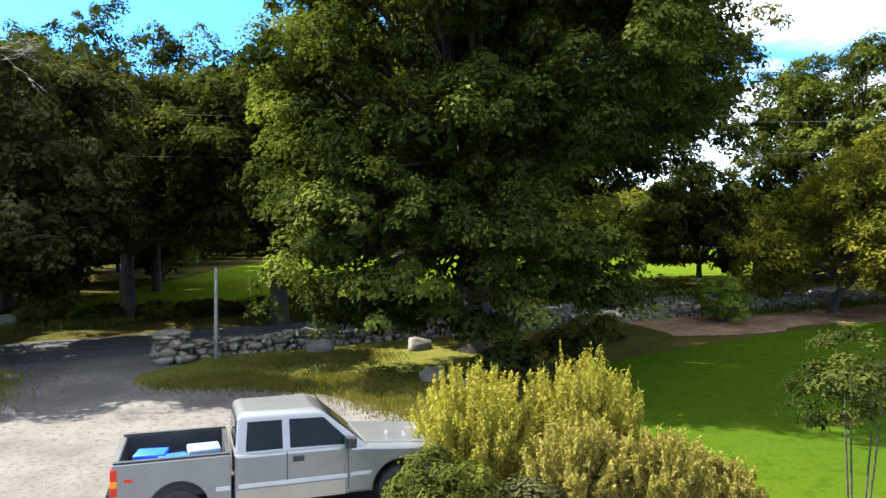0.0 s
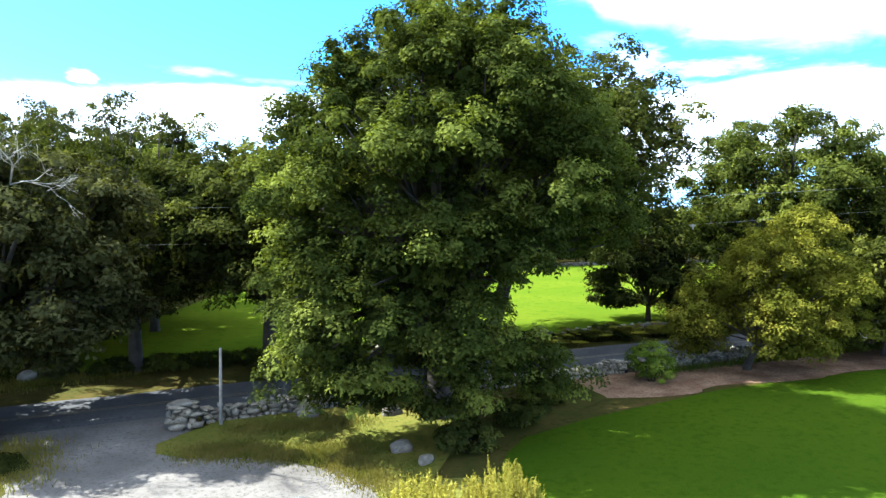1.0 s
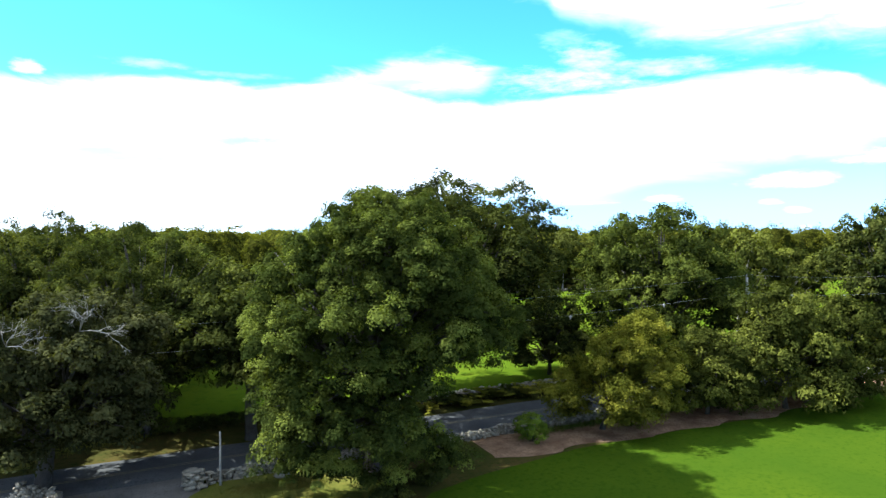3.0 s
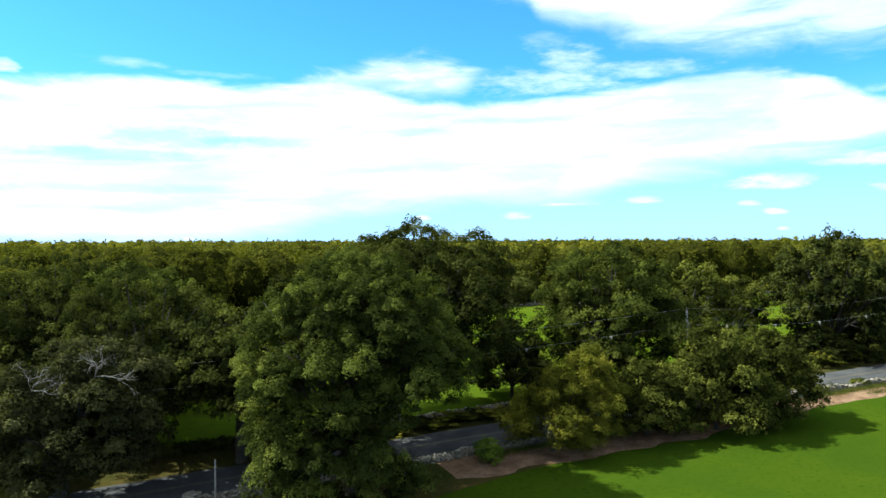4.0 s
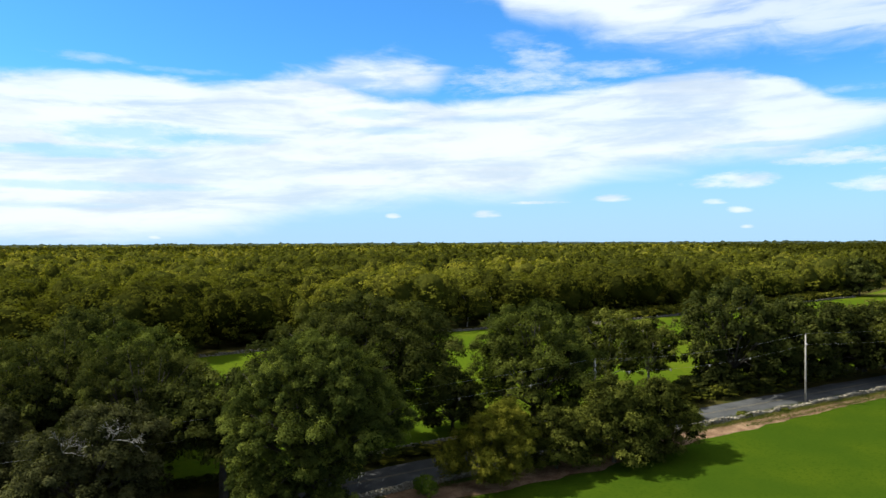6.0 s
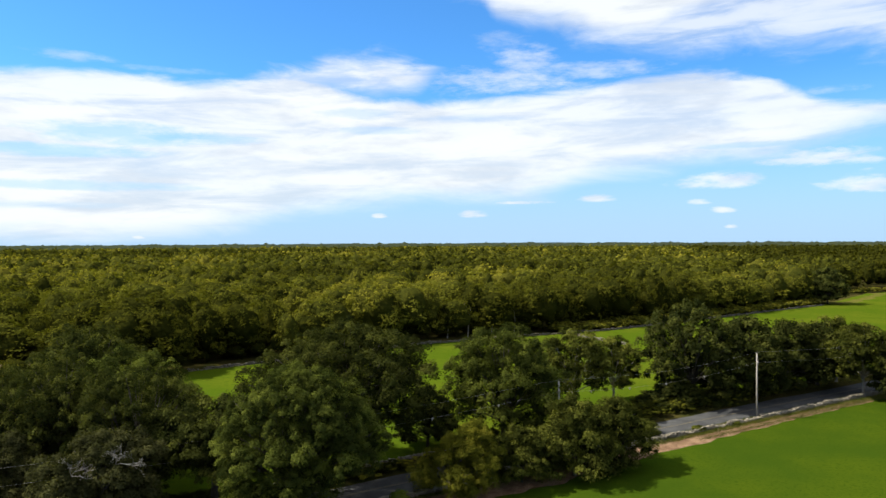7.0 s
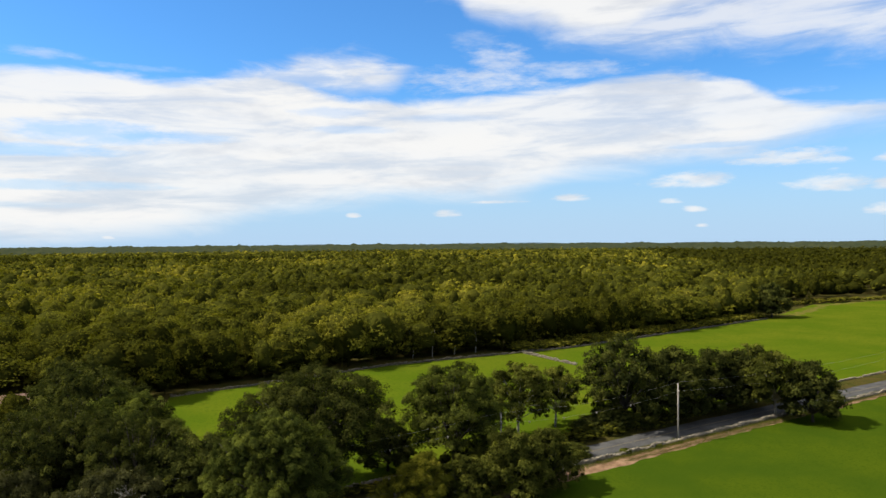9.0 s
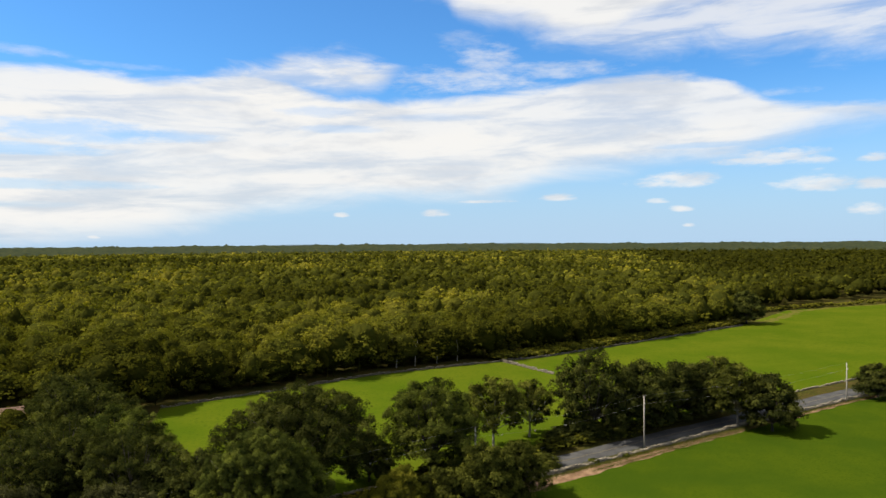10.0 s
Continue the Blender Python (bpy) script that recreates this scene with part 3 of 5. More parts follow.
# kinds of roadside tree, each stood in its first place and then copied
NEAR = dict(clumps=760, per_clump=90, clump_r=0.72, leaf=0.25)
MED = dict(clumps=400, per_clump=48, clump_r=0.80, leaf=0.40)
TREES = [
    # maker arguments, then places (x, y, turn, scale, tall)
    (dict(name="oak_tree", seed=20, h=19.3, r=11.8, bottom=5.4, count=44, leaf_mat=DARKLEAF, bark=BARK, trunk_r=0.55, lean=(2.8, -1.4), profile=UMBRELLA, fork=Vector((1.6, 0.0, 5.6)), label="tall broad umbrella-headed oak across the road", **dict(NEAR, clumps=1350)),
     [(4.9, 43.6, 0, 1.0, 1.0)]),
    (dict(name="oak_tree", seed=21, h=20.0, r=10.0, bottom=3.0, count=28, leaf_mat=DARKLEAF, bark=BARK, trunk_r=0.5, lean=(1.5, 0), label="tall dark-leaved oak across the road", **NEAR),
     [(-16.2, 37.2, 130, 0.76, 1.05), (-33.0, 47.0, 40, 0.9, 0.8), (-26.5, 44.0, 250, 0.8, 1.06)]),
    (dict(name="oak_tree", seed=22, h=16.8, r=8.3, bottom=2.0, count=30, leaf_mat=OAK, bark=BARK, trunk_r=0.4, label="round-headed oak with mid-green leaves", **dict(NEAR, clumps=1000)),
     [(29.0, 50.6, 0, 1.0, 1.0), (-20.6, 52.0, 100, 0.88, 1.05)]),
    (dict(name="oak_tree", seed=28, h=13.2, r=6.6, bottom=3.6, count=24, leaf_mat=DARKLEAF, bark=BARK, trunk_r=0.42, fork=Vector((0, 0, 4.2)), label="dark oak with a thick trunk across the road", **NEAR),
     [(-8.0, 35.4, 0, 1.0, 1.03)]),
    (dict(name="oak_tree", seed=31, h=14.0, r=8.2, bottom=0.7, count=28, leaf_mat=DARKLEAF, bark=BARK, trunk_r=0.4, label="broad dark green oak at the edge of the woods", **MED),
     [(66, 66.0, 75, 1.05, 1.19), (-29, 66, 250, 1.0, 1.10), (-37, 87, 10, 0.95, 1.0), (-34, 76, 300, 1.0, 1.0), (-61, 58, 20, 1.1, 1.1), (-31, 90, 150, 0.85, 0.8), (-40, 98, 200, 1.0, 0.9), (-62, 70, 90, 1.1, 1.0)]),
    (dict(name="field_tree", seed=23, h=11.5, r=5.3, bottom=2.7, count=22, leaf_mat=OLIVE, bark=PALEBARK, trunk_r=0.2, label="slender tree with a pale trunk by the meadow wall", **dict(MED, clumps=300, clump_r=0.62, leaf=0.32)),
     [(52.8, 68.4, 0, 1.0, 1.0), (43.5, 62.5, 80, 1.12, 1.08), (97.0, 63.6, 160, 1.15, 0.98), (101.0, 75.5, 220, 1.15, 0.95)]),
    (dict(name="roadside_tree", seed=24, h=12.0, r=5.8, bottom=0.2, count=24, leaf_mat=DARKLEAF, bark=BARK, trunk_r=0.28, profile=BUSH, label="dense dark tree leafy down to the ground", **dict(MED, clumps=420)),
     [(102.0, 59.4, 0, 0.96, 1.10), (18.4, 52.0, 30, 0.76, 1.0), (145.0, 77.5, 60, 0.95, 0.78), (77.5, 68.2, 120, 1.2, 1.05), (87.5, 71.6, 190, 1.15, 0.98), (95.5, 73.6, 40, 1.1, 0.95), (204, 211, 70, 1.3, 1.0), (57.5, 63.5, 20, 0.55, 0.5), (62.5, 64.6, 150, 0.7, 0.62), (69.5, 65.6, 260, 0.72, 0.66), (-27.0, 41.5, 10, 1.05, 1.05), (-26.5, 60, 80, 1.0, 1.0), (-38, 58, 140, 1.05, 0.8)]),
    (dict(name="roadside_tree", seed=25, h=9.4, r=5.2, bottom=0.4, count=20, leaf_mat=OLIVE, bark=BARK, trunk_r=0.2, profile=BUSH, label="low bushy tree growing over the stone wall", **dict(MED, clumps=640, clump_r=0.58, leaf=0.26)),
     [(34.6, 37.4, 0, 1.0, 1.10), (40.6, 39.6, 140, 0.98, 1.0), (27.6, 36.6, 60, 0.85, 0.90), (36.0, 42.2, 250, 0.8, 1.0), (49.5, 51.0, 200, 0.6, 0.45)]),
    (dict(name="yellow_green_tree", seed=26, h=9.0, r=4.6, bottom=0.3, count=22, leaf_mat=LIME, bark=BARK, trunk_r=0.2, lean=(3.2, -0.2), profile=BUSH, label="leaning yellow-green small tree by the stone wall", **dict(NEAR, clumps=1000, per_clump=90, clump_r=0.48, leaf=0.15)),
     [(18.2, 33.9, 0, 1.0, 1.0)]),
    (dict(name="old_tree", seed=27, h=12.6, r=6.2, bottom=2.0, count=26, leaf_mat=GREYLEAF, bark=BARK, trunk_r=0.5, lean=(2.4, -0.6), label="ageing grey-green tree with dead branches in its crown", **dict(NEAR, clumps=900, clump_r=0.62, leaf=0.23)),
     [(-19.2, 27.2, 0, 1.0, 1.0), (-31.5, 31, 100, 1.0, 0.9)]),
]
for args, places in TREES:
    first = make_tree(**args)
    for p in places[1:]:
        copy_thing(first, stand(*p))
    first.matrix_basis = stand(*places[0])


def dead_limbs(x, y, z, seed, size, label):
    """Bare silver branches."""
    rng = np.random.default_rng(seed)
    root = thing("dead_branch", pose(x, y, z), label, "dead branch")
    bm = bmesh.new()

    def grow(p, d, length, r, depth):
        q = p + d * length
        m = p.lerp(q, 0.5) + Vector(rng.normal(scale=0.07 * length, size=3))
        tube(bm, [p, m, q], [r, r * 0.8, r * 0.55], 4)
        if depth:
            for _ in range(3):
                grow(p.lerp(q, rng.uniform(0.55, 1.0)), (d + Vector(rng.normal(scale=0.5, size=3))).normalized(), length * rng.uniform(0.5, 0.75), r * 0.55, depth - 1)

    for d in ((0.55, -0.5, 0.6), (0.75, -0.35, 0.05), (0.1, -0.6, 0.8)):
        grow(Vector((0, 0, 0)), Vector(d).normalized(), size, 0.018 * size, 4)
    part("branch", bm, DEADWOOD, root)


dead_limbs(-15.0, 22.4, 10.9, 4, 1.55, "bare silvery dead branches among the leaves of the old tree")
dead_limbs(-18.6, 21.8, 10.2, 5, 1.2, "bare silvery dead branches among the leaves of the old tree")


def shrub(name, x, y, r, h, mat, seed, label, n=110, per=60, leaf=0.12, clump=0.28, group=""):
    rng = np.random.default_rng(seed)
    root = thing(name, pose(x, y, gz(x, y) - 0.03), label, "shrub", group)
    lobes = [(0, 0, h * 0.55, r * 0.7, r * 0.7, h * 0.42)] + [(math.cos(k * 1.26) * r * 0.5, math.sin(k * 1.26) * r * 0.5, h * rng.uniform(0.3, 0.62), r * 0.42, r * 0.42, h * 0.3) for k in range(5)]
    bm = bmesh.new()
    for lo in lobes:
        tube(bm, [Vector((lo[0] * 0.15, lo[1] * 0.15, -0.1)), Vector((lo[0] * 0.5, lo[1] * 0.5, lo[2] * 0.6)), Vector(lo[:3])], [0.04, 0.03, 0.01], 5)
    part("stems", bm, BARK, root)
    _, p, nn, t = crown_points(rng, lobes, n, per, clump, under=0.6)
    v, f = leaf_quads(p, nn, leaf, rng)
    place_mesh("foliage", mesh_of("foliage", v, f, mat, tint=np.repeat(t, 3)), root)
    return root


shrub("shrub", 12.3, 31.9, 1.35, 2.2, SPRING, 3, "small bright green shrub on the mulch before the wall")
# DARKLEAF shrubs at y 37 to 40 are added for a wall in shade
for sx, sy, sr, sh, sm in ((-24, 35.8, 2.0, 1.6, OLIVE), (-20.5, 36.6, 1.6, 1.2, GREYLEAF), (-28, 34.0, 2.4, 2.2, DARKLEAF), (-17.5, 37.4, 1.8, 0.9, DARKLEAF), (-15.0, 38.2, 1.7, 0.9, DARKLEAF), (-12.6, 38.8, 1.8, 0.85, DARKLEAF), (-10.0, 39.4, 1.8, 0.9, DARKLEAF), (-7.4, 40.2, 1.8, 1.0, DARKLEAF), (-20.0, 22.6, 1.6, 0.9, OLIVE), (-15.5, 21.4, 1.5, 0.7, DARKLEAF),
                           (2.2, 22.3, 1.4, 1.3, DARKLEAF), (4.6, 25.2, 1.3, 1.2, DARKLEAF), (6.0, 28.4, 1.3, 1.1, OLIVE), (59.0, 51.0, 1.1, 0.8, OLIVE), (66.0, 53.0, 0.9, 0.6, OLIVE), (7.5, 42.5, 1.5, 1.0, DARKLEAF), (13.5, 44.5, 1.6, 1.0, DARKLEAF)):
    shrub("shrub", sx, sy, sr, sh, sm, int(abs(sx * 10)), "low leafy wayside shrub, a dark row of them standing for a shaded wall", n=80, per=50, leaf=0.15)


def plume_bush(name, x, y, r, h, mat, seed, label, stems=230, per=150, leaf=0.085):
    """Upright feathery plumes fanning out from one foot."""
    rng = np.random.default_rng(seed)
    root = thing(name, pose(x, y, gz(x, y)), label, "shrub")
    bm = bmesh.new()
    P, N = [], []
    for _ in range(stems):
        a, q = rng.uniform(0, math.tau), math.sqrt(rng.random())
        tall = h * (1 - 0.35 * q ** 2) * rng.uniform(0.62, 1.12)
        top = np.array((math.cos(a) * q * r, math.sin(a) * q * r, tall))
        foot = np.array((math.cos(a) * q * r * 0.35, math.sin(a) * q * r * 0.35, 0.0))
        t = np.sqrt(rng.uniform(0.12, 1.0, per))
        w = 0.085 * (1.02 - t) ** 0.7 + 0.008
        c = foot + (top - foot) * t[:, None] + np.c_[rng.normal(size=(per, 2)) * w[:, None], rng.normal(size=per) * 0.05]
        P.append(c), N.append(np.c_[rng.normal(size=(per, 2)) + top[:2] * 0.4, np.full(per, 0.7)])
        if rng.random() < 0.25:
            tube(bm, [Vector(foot), Vector((foot + top) / 2), Vector(top)], [0.012, 0.008, 0.003], 4)
    part("stems", bm, BARK, root)
    v, f = leaf_quads(np.concatenate(P), np.concatenate(N), leaf, rng, -2.2, 0.5, 0.2)
    place_mesh("foliage", mesh_of("foliage", v, f, mat), root)


GOLD_OLD = leaf_material("faded_plume", (0.155, 0.135, 0.030), (0.215, 0.175, 0.045), spread=0.2)
plume_bush("golden_shrub", 0.6, 13.3, 1.25, 2.35, GOLD, 41, "feathery golden-yellow shrub beside the driveway", 300)
plume_bush("golden_shrub", 2.6, 13.8, 1.25, 2.45, GOLD, 42, "tall feathery golden-yellow shrub beside the driveway", 300)
plume_bush("golden_shrub", 2.2, 12.1, 1.0, 1.65, GOLD_OLD, 43, "faded yellow feathery shrub in seed")
plume_bush("golden_shrub", 3.6, 12.0, 1.0, 1.45, GOLD_OLD, 44, "faded yellow feathery shrub in seed")
plume_bush("golden_shrub", 4.5, 12.0, 0.8, 1.0, GOLD_OLD, 45, "low faded yellow feathery shrub in seed", 150)
shrub("shrub", -0.1, 11.3, 0.95, 1.55, OLIVE, 46, "dark olive shrub at the foot of the golden one", n=150, per=60, leaf=0.08, clump=0.2)
shrub("shrub", 1.3, 11.3, 0.55, 1.1, GREYLEAF, 47, "blue-green low shrub among the golden ones", n=60, per=40, leaf=0.08, clump=0.18)


def sapling(x, y, r, h, crown, seed, label):
    """A few thin stems, bare below, with a small loose crown at their tips."""
    rng = np.random.default_rng(seed)
    root = thing("sapling", pose(x, y, gz(x, y) - 0.03), label, "sapling", "saplings by the lawn")
    lobes = [(0, 0, h - crown * 0.42, r * 0.62, r * 0.62, crown * 0.38)]
    lobes += [(math.cos(k * 1.26 + seed) * r * 0.55, math.sin(k * 1.26 + seed) * r * 0.55, h - crown * rng.uniform(0.35, 0.8), r * 0.42, r * 0.42, crown * 0.26) for k in range(5)]
    for lo in lobes[:4]:
        bm = bmesh.new()
        tube(bm, [Vector((lo[0] * 0.2, lo[1] * 0.2, -0.1)), Vector((lo[0] * 0.35, lo[1] * 0.35, h * 0.45)), Vector((lo[0] * 0.8, lo[1] * 0.8, lo[2] * 0.85)), Vector(lo[:3])], [0.015, 0.012, 0.008, 0.004], 6)
        part("stem", bm, BARK, root, "thin dark bare stem")
    _, p, nn, t = crown_points(rng, lobes, 90, 55, 0.15, under=0.6)
    v, f = leaf_quads(p, nn, 0.045, rng)
    place_mesh("foliage", mesh_of("foliage", v, f, DARKLEAF, tint=np.repeat(t, 3)), root)


sapling(3.85, 6.85, 0.52, 3.98, 1.15, 48, "thin dark-leaved sapling with bare stems beside the lawn")
sapling(5.7, 7.7, 0.55, 3.62, 0.95, 49, "lower thin sapling with a loose crown beside the lawn")


# ---------------------------------------------------------------- the woods
FAR_EDGE = [(-70, 72), (-45, 90), (-30, 104), (-24, 114), (4, 126), (30, 140), (72, 151), (122, 171), (198, 209), (201, 228), (262, 262), (345, 279), (700, 320)]


def in_woods(x, y):
    edge = np.interp(x, [p[0] for p in FAR_EDGE], [p[1] for p in FAR_EDGE])
    behind = y > edge + 3.0
    left = (x < -40 - 0.05 * y) & (y > 55)
    clearing = (np.abs(x - 43) < 27) & (np.abs(y - 294) < 8)
    house_lot = (np.abs(x + 54) < 10) & (np.abs(y - 90) < 14)
    return (behind | left) & ~clearing & ~house_lot


def tree_proto(rng, leaves, size, core, trunk=False):
    """One woodland tree of unit width and height, its foot at z = 0: leaves, then the inside with the trunk, coloured
    darker for shade.
    """
    lobes = [(0, 0, 0.62, 0.34, 0.34, 0.34)]
    for k in range(12):
        a = k * 2.399 + rng.uniform(-0.4, 0.4)
        up = rng.uniform(0.30, 0.88)
        rr = rng.uniform(0.24, 0.32) * (1.15 - 0.9 * max(up - 0.6, 0))
        lobes.append((math.cos(a) * rr, math.sin(a) * rr, up, rng.uniform(0.14, 0.20), rng.uniform(0.14, 0.20), rng.uniform(0.12, 0.18)))
    _, p, n, _ = crown_points(rng, lobes, max(leaves // 10, 4), 10, 0.06, flat=1.0, under=0.3, dome=1.0)
    v, f = leaf_quads(p, n, size, rng, 0.0, 0.2)
    bm = bmesh.new()
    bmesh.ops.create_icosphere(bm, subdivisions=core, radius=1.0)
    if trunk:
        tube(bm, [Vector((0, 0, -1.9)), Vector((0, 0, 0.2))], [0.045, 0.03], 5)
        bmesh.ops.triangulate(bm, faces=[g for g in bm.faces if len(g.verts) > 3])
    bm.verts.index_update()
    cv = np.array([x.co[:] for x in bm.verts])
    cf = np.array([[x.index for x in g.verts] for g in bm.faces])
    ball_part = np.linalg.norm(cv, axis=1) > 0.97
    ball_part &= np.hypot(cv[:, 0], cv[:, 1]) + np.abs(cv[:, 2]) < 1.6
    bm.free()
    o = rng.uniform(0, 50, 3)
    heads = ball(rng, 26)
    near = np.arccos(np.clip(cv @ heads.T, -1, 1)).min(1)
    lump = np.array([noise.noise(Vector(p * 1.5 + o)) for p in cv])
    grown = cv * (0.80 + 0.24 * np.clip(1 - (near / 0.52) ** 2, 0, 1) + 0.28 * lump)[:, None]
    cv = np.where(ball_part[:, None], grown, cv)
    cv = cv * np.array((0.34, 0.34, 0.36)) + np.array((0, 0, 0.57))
    return v, f, cv, cf


def scatter(rng, x0, x1, y0, y1, gap):
    x, y = np.meshgrid(np.arange(x0, x1, gap), np.arange(y0, y1, gap))
    x = x + (np.arange(x.shape[0]) % 2)[:, None] * gap / 2
    p = np.c_[x.ravel(), y.ravel()] + rng.uniform(-0.36, 0.36, (x.size, 2)) * gap
    return p[in_woods(p[:, 0], p[:, 1])]


def plant(name, rng, places, protos, wide, tall, label, kind=None):
    """Woods as one mesh of leaves and one of the insides, whose shade is in their dark colour."""
    V, F, T, CV, CF, CT = [], [], [], [], [], []
    nv = nc = 0
    for x, y in places:
        v, f, cv, cf = protos[rng.integers(len(protos))]
        w, h, a = wide * rng.uniform(0.65, 1.6), tall * rng.uniform(0.72, 1.24), rng.uniform(0, math.tau)
        rot = np.array([[math.cos(a), -math.sin(a), 0], [math.sin(a), math.cos(a), 0], [0, 0, 1]]).T
        m = rot * np.array((w, w, h))[None, :]
        o = np.array((x, y, gz(x, y)))
        # right far woods: a cloud's shadow put into the trees' tint
        pine_and_cloud_shade = 0.42 * min(max((x - 0.43 * y - 115) / 70, 0), 1) * (y > 215)
        hue = 0.40 + 0.75 * noise.noise(Vector((x / 60, y / 90, 3.1))) + 0.35 * noise.noise(Vector((x / 220, y / 260, 7.7))) + 0.5 * (rng.random() - 0.5) - 1.8 * pine_and_cloud_shade
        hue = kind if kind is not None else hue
        V.append(v @ m + o), F.append(f + nv), T.append(np.full(len(v), min(max(hue, -0.1 if pine_and_cloud_shade > 0.1 else 0.0), 0.95)))
        CV.append(cv @ m + o), CF.append(cf + nc), CT.append(np.full(len(cv), min(max(hue, -0.1 if pine_and_cloud_shade > 0.1 else 0.0), 0.95)))
        nv, nc = nv + len(v), nc + len(cv)
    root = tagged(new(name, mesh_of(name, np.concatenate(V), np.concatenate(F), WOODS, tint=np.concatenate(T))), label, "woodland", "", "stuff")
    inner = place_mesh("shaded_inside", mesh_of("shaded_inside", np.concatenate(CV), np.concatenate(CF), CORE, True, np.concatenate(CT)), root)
    tagged(inner, kind="stuff")


def build_woods():
    rng = np.random.default_rng(5)
    p = scatter(rng, -190, 520, 56, 1000, 9.8)
    d = np.hypot(p[:, 0], p[:, 1] + 70)
    az = np.degrees(np.arctan2(p[:, 0], p[:, 1] + 70))
    p, d = p[(az > -24) & (az < 50)], d[(az > -24) & (az < 50)]
    near = [tree_proto(rng, 1700, 0.042, 3, True) for _ in range(8)]
    mid = [tree_proto(rng, 420, 0.068, 2) for _ in range(8)]
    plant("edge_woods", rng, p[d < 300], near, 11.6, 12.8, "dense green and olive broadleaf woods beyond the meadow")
    e = np.array([(x, np.interp(x, [p[0] for p in FAR_EDGE], [p[1] for p in FAR_EDGE]) + k) for k in (6.5, 10.5) for x in np.arange(-32, 200, 4.2)])
    # darkest tint puts the shade under the trees into the thicket's colour
    plant("woods_thicket", rng, e + rng.uniform(-1.3, 1.3, e.shape), mid[:4], 6.0, 4.5, "thicket under the edge of the woods, shade put into its dark colour", 0.0)
    front = np.array([(x, np.interp(x, [p[0] for p in FAR_EDGE], [p[1] for p in FAR_EDGE]) + 5.5) for x in np.arange(-30, 196, 8.0)])
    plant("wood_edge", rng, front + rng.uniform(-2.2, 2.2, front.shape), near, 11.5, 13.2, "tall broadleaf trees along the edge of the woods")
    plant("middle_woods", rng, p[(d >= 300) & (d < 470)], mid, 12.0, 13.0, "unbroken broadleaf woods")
    q = scatter(rng, -420, 900, 300, 1000, 10.6)
    d = np.hypot(q[:, 0], q[:, 1] + 70)
    az = np.degrees(np.arctan2(q[:, 0], q[:, 1] + 70))
    q = q[(az > -24) & (az < 50) & (d >= 470) & (d < 930)]
    far = [tree_proto(rng, 72, 0.13, 1) for _ in range(8)]
    w = scatter(rng, -900, 1600, 700, 1600, 14.5)
    d = np.hypot(w[:, 0], w[:, 1] + 70)
    az = np.degrees(np.arctan2(w[:, 0], w[:, 1] + 70))
    w = w[(az > -24) & (az < 50) & (d >= 915) & (d < 1620)]
    thin = [tree_proto(rng, 36, 0.2, 1) for _ in range(8)]
    a, d = np.radians(np.r_[rng.uniform(-27, 9, 520), rng.uniform(9, 46, 160)]), rng.uniform(840, 1080, 680)
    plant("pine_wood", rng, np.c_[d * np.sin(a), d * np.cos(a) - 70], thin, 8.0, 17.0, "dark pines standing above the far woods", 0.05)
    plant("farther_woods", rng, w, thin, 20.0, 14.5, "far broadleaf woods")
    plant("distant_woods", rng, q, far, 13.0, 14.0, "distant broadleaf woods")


build_woods()


def build_far_canopy():
    """The roof of the woods beyond, to the horizon all round."""
    rng = np.random.default_rng(6)
    az = np.radians(np.r_[np.arange(-30, 56, 0.28), np.arange(56, 330, 3.0), 330.0])
    r = 1560 * np.exp(np.linspace(0, math.log(4700 / 1560), 130))
    a, rr = np.meshgrid(az, r, indexing="ij")
    x, y = rr * np.sin(a), rr * np.cos(a) - 70
    z = ground_z(x, y) + 4.0 + 8.0 * rng.random(x.shape) ** 1.6 + 2.5 * np.sin(x / 140 + 1.3) * np.sin(y / 190) + 2.0 * np.sin(x / 61 - y / 77)
    # here only the pines: scattered taller treetops
    pine_and_cloud_shade = (rng.random(x.shape) < 0.012) & (rr > 1400)
    z = z + pine_and_cloud_shade * 7.0
    z[:, 0] -= 6.0
    v = np.c_[x.ravel(), y.ravel(), z.ravel()]
    i, j = np.meshgrid(np.arange(len(az) - 1), np.arange(len(r) - 1), indexing="ij")
    q = (i * len(r) + j).ravel()
    me = mesh_of("far_woods", v, np.c_[q, q + 1, q + len(r) + 1, q + len(r)], CANOPY)
    tagged(new("far_woods", me), "far wooded country to the horizon", "woodland", "", "stuff")


build_far_canopy()


# ---------------------------------------------------------------- poles and wires
def utility_pole(x, y, h, r=0.15, lean=0.0, arms=True, label="weathered wooden utility pole by the road"):
    root = thing("utility_pole", pose(x, y, gz(x, y) - 0.1, 0, lean, 0), label, "utility pole", "poles along the road")
    bm = bmesh.new()
    tube(bm, [Vector((0, 0, -0.4)), Vector((0, 0, h * 0.5)), Vector((0, 0, h))], [r, r * 0.88, r * 0.72], 12)
    part("pole", bm, POLE, root)
    if arms:
        bm = bmesh.new()
        tube(bm, [Vector((0, 0, h)), Vector((0, 0, h + 0.28))], [0.05, 0.035], 8)
        part("insulator", bm, STONE, root)
        bm = bmesh.new()
        box(bm, -0.05, -0.42, h - 1.5, 0.06, -0.1, h - 1.25, 0.02)
        part("bracket", bm, POLE, root)
    return root


POLES = [(71.2, 55.4, 10.3), (35.0, 44.4, 10.2), (134.6, 75.8, 9.4), (-40.0, 21.0, 10.2)]
for px, py, ph in POLES:
    utility_pole(px, py, ph)
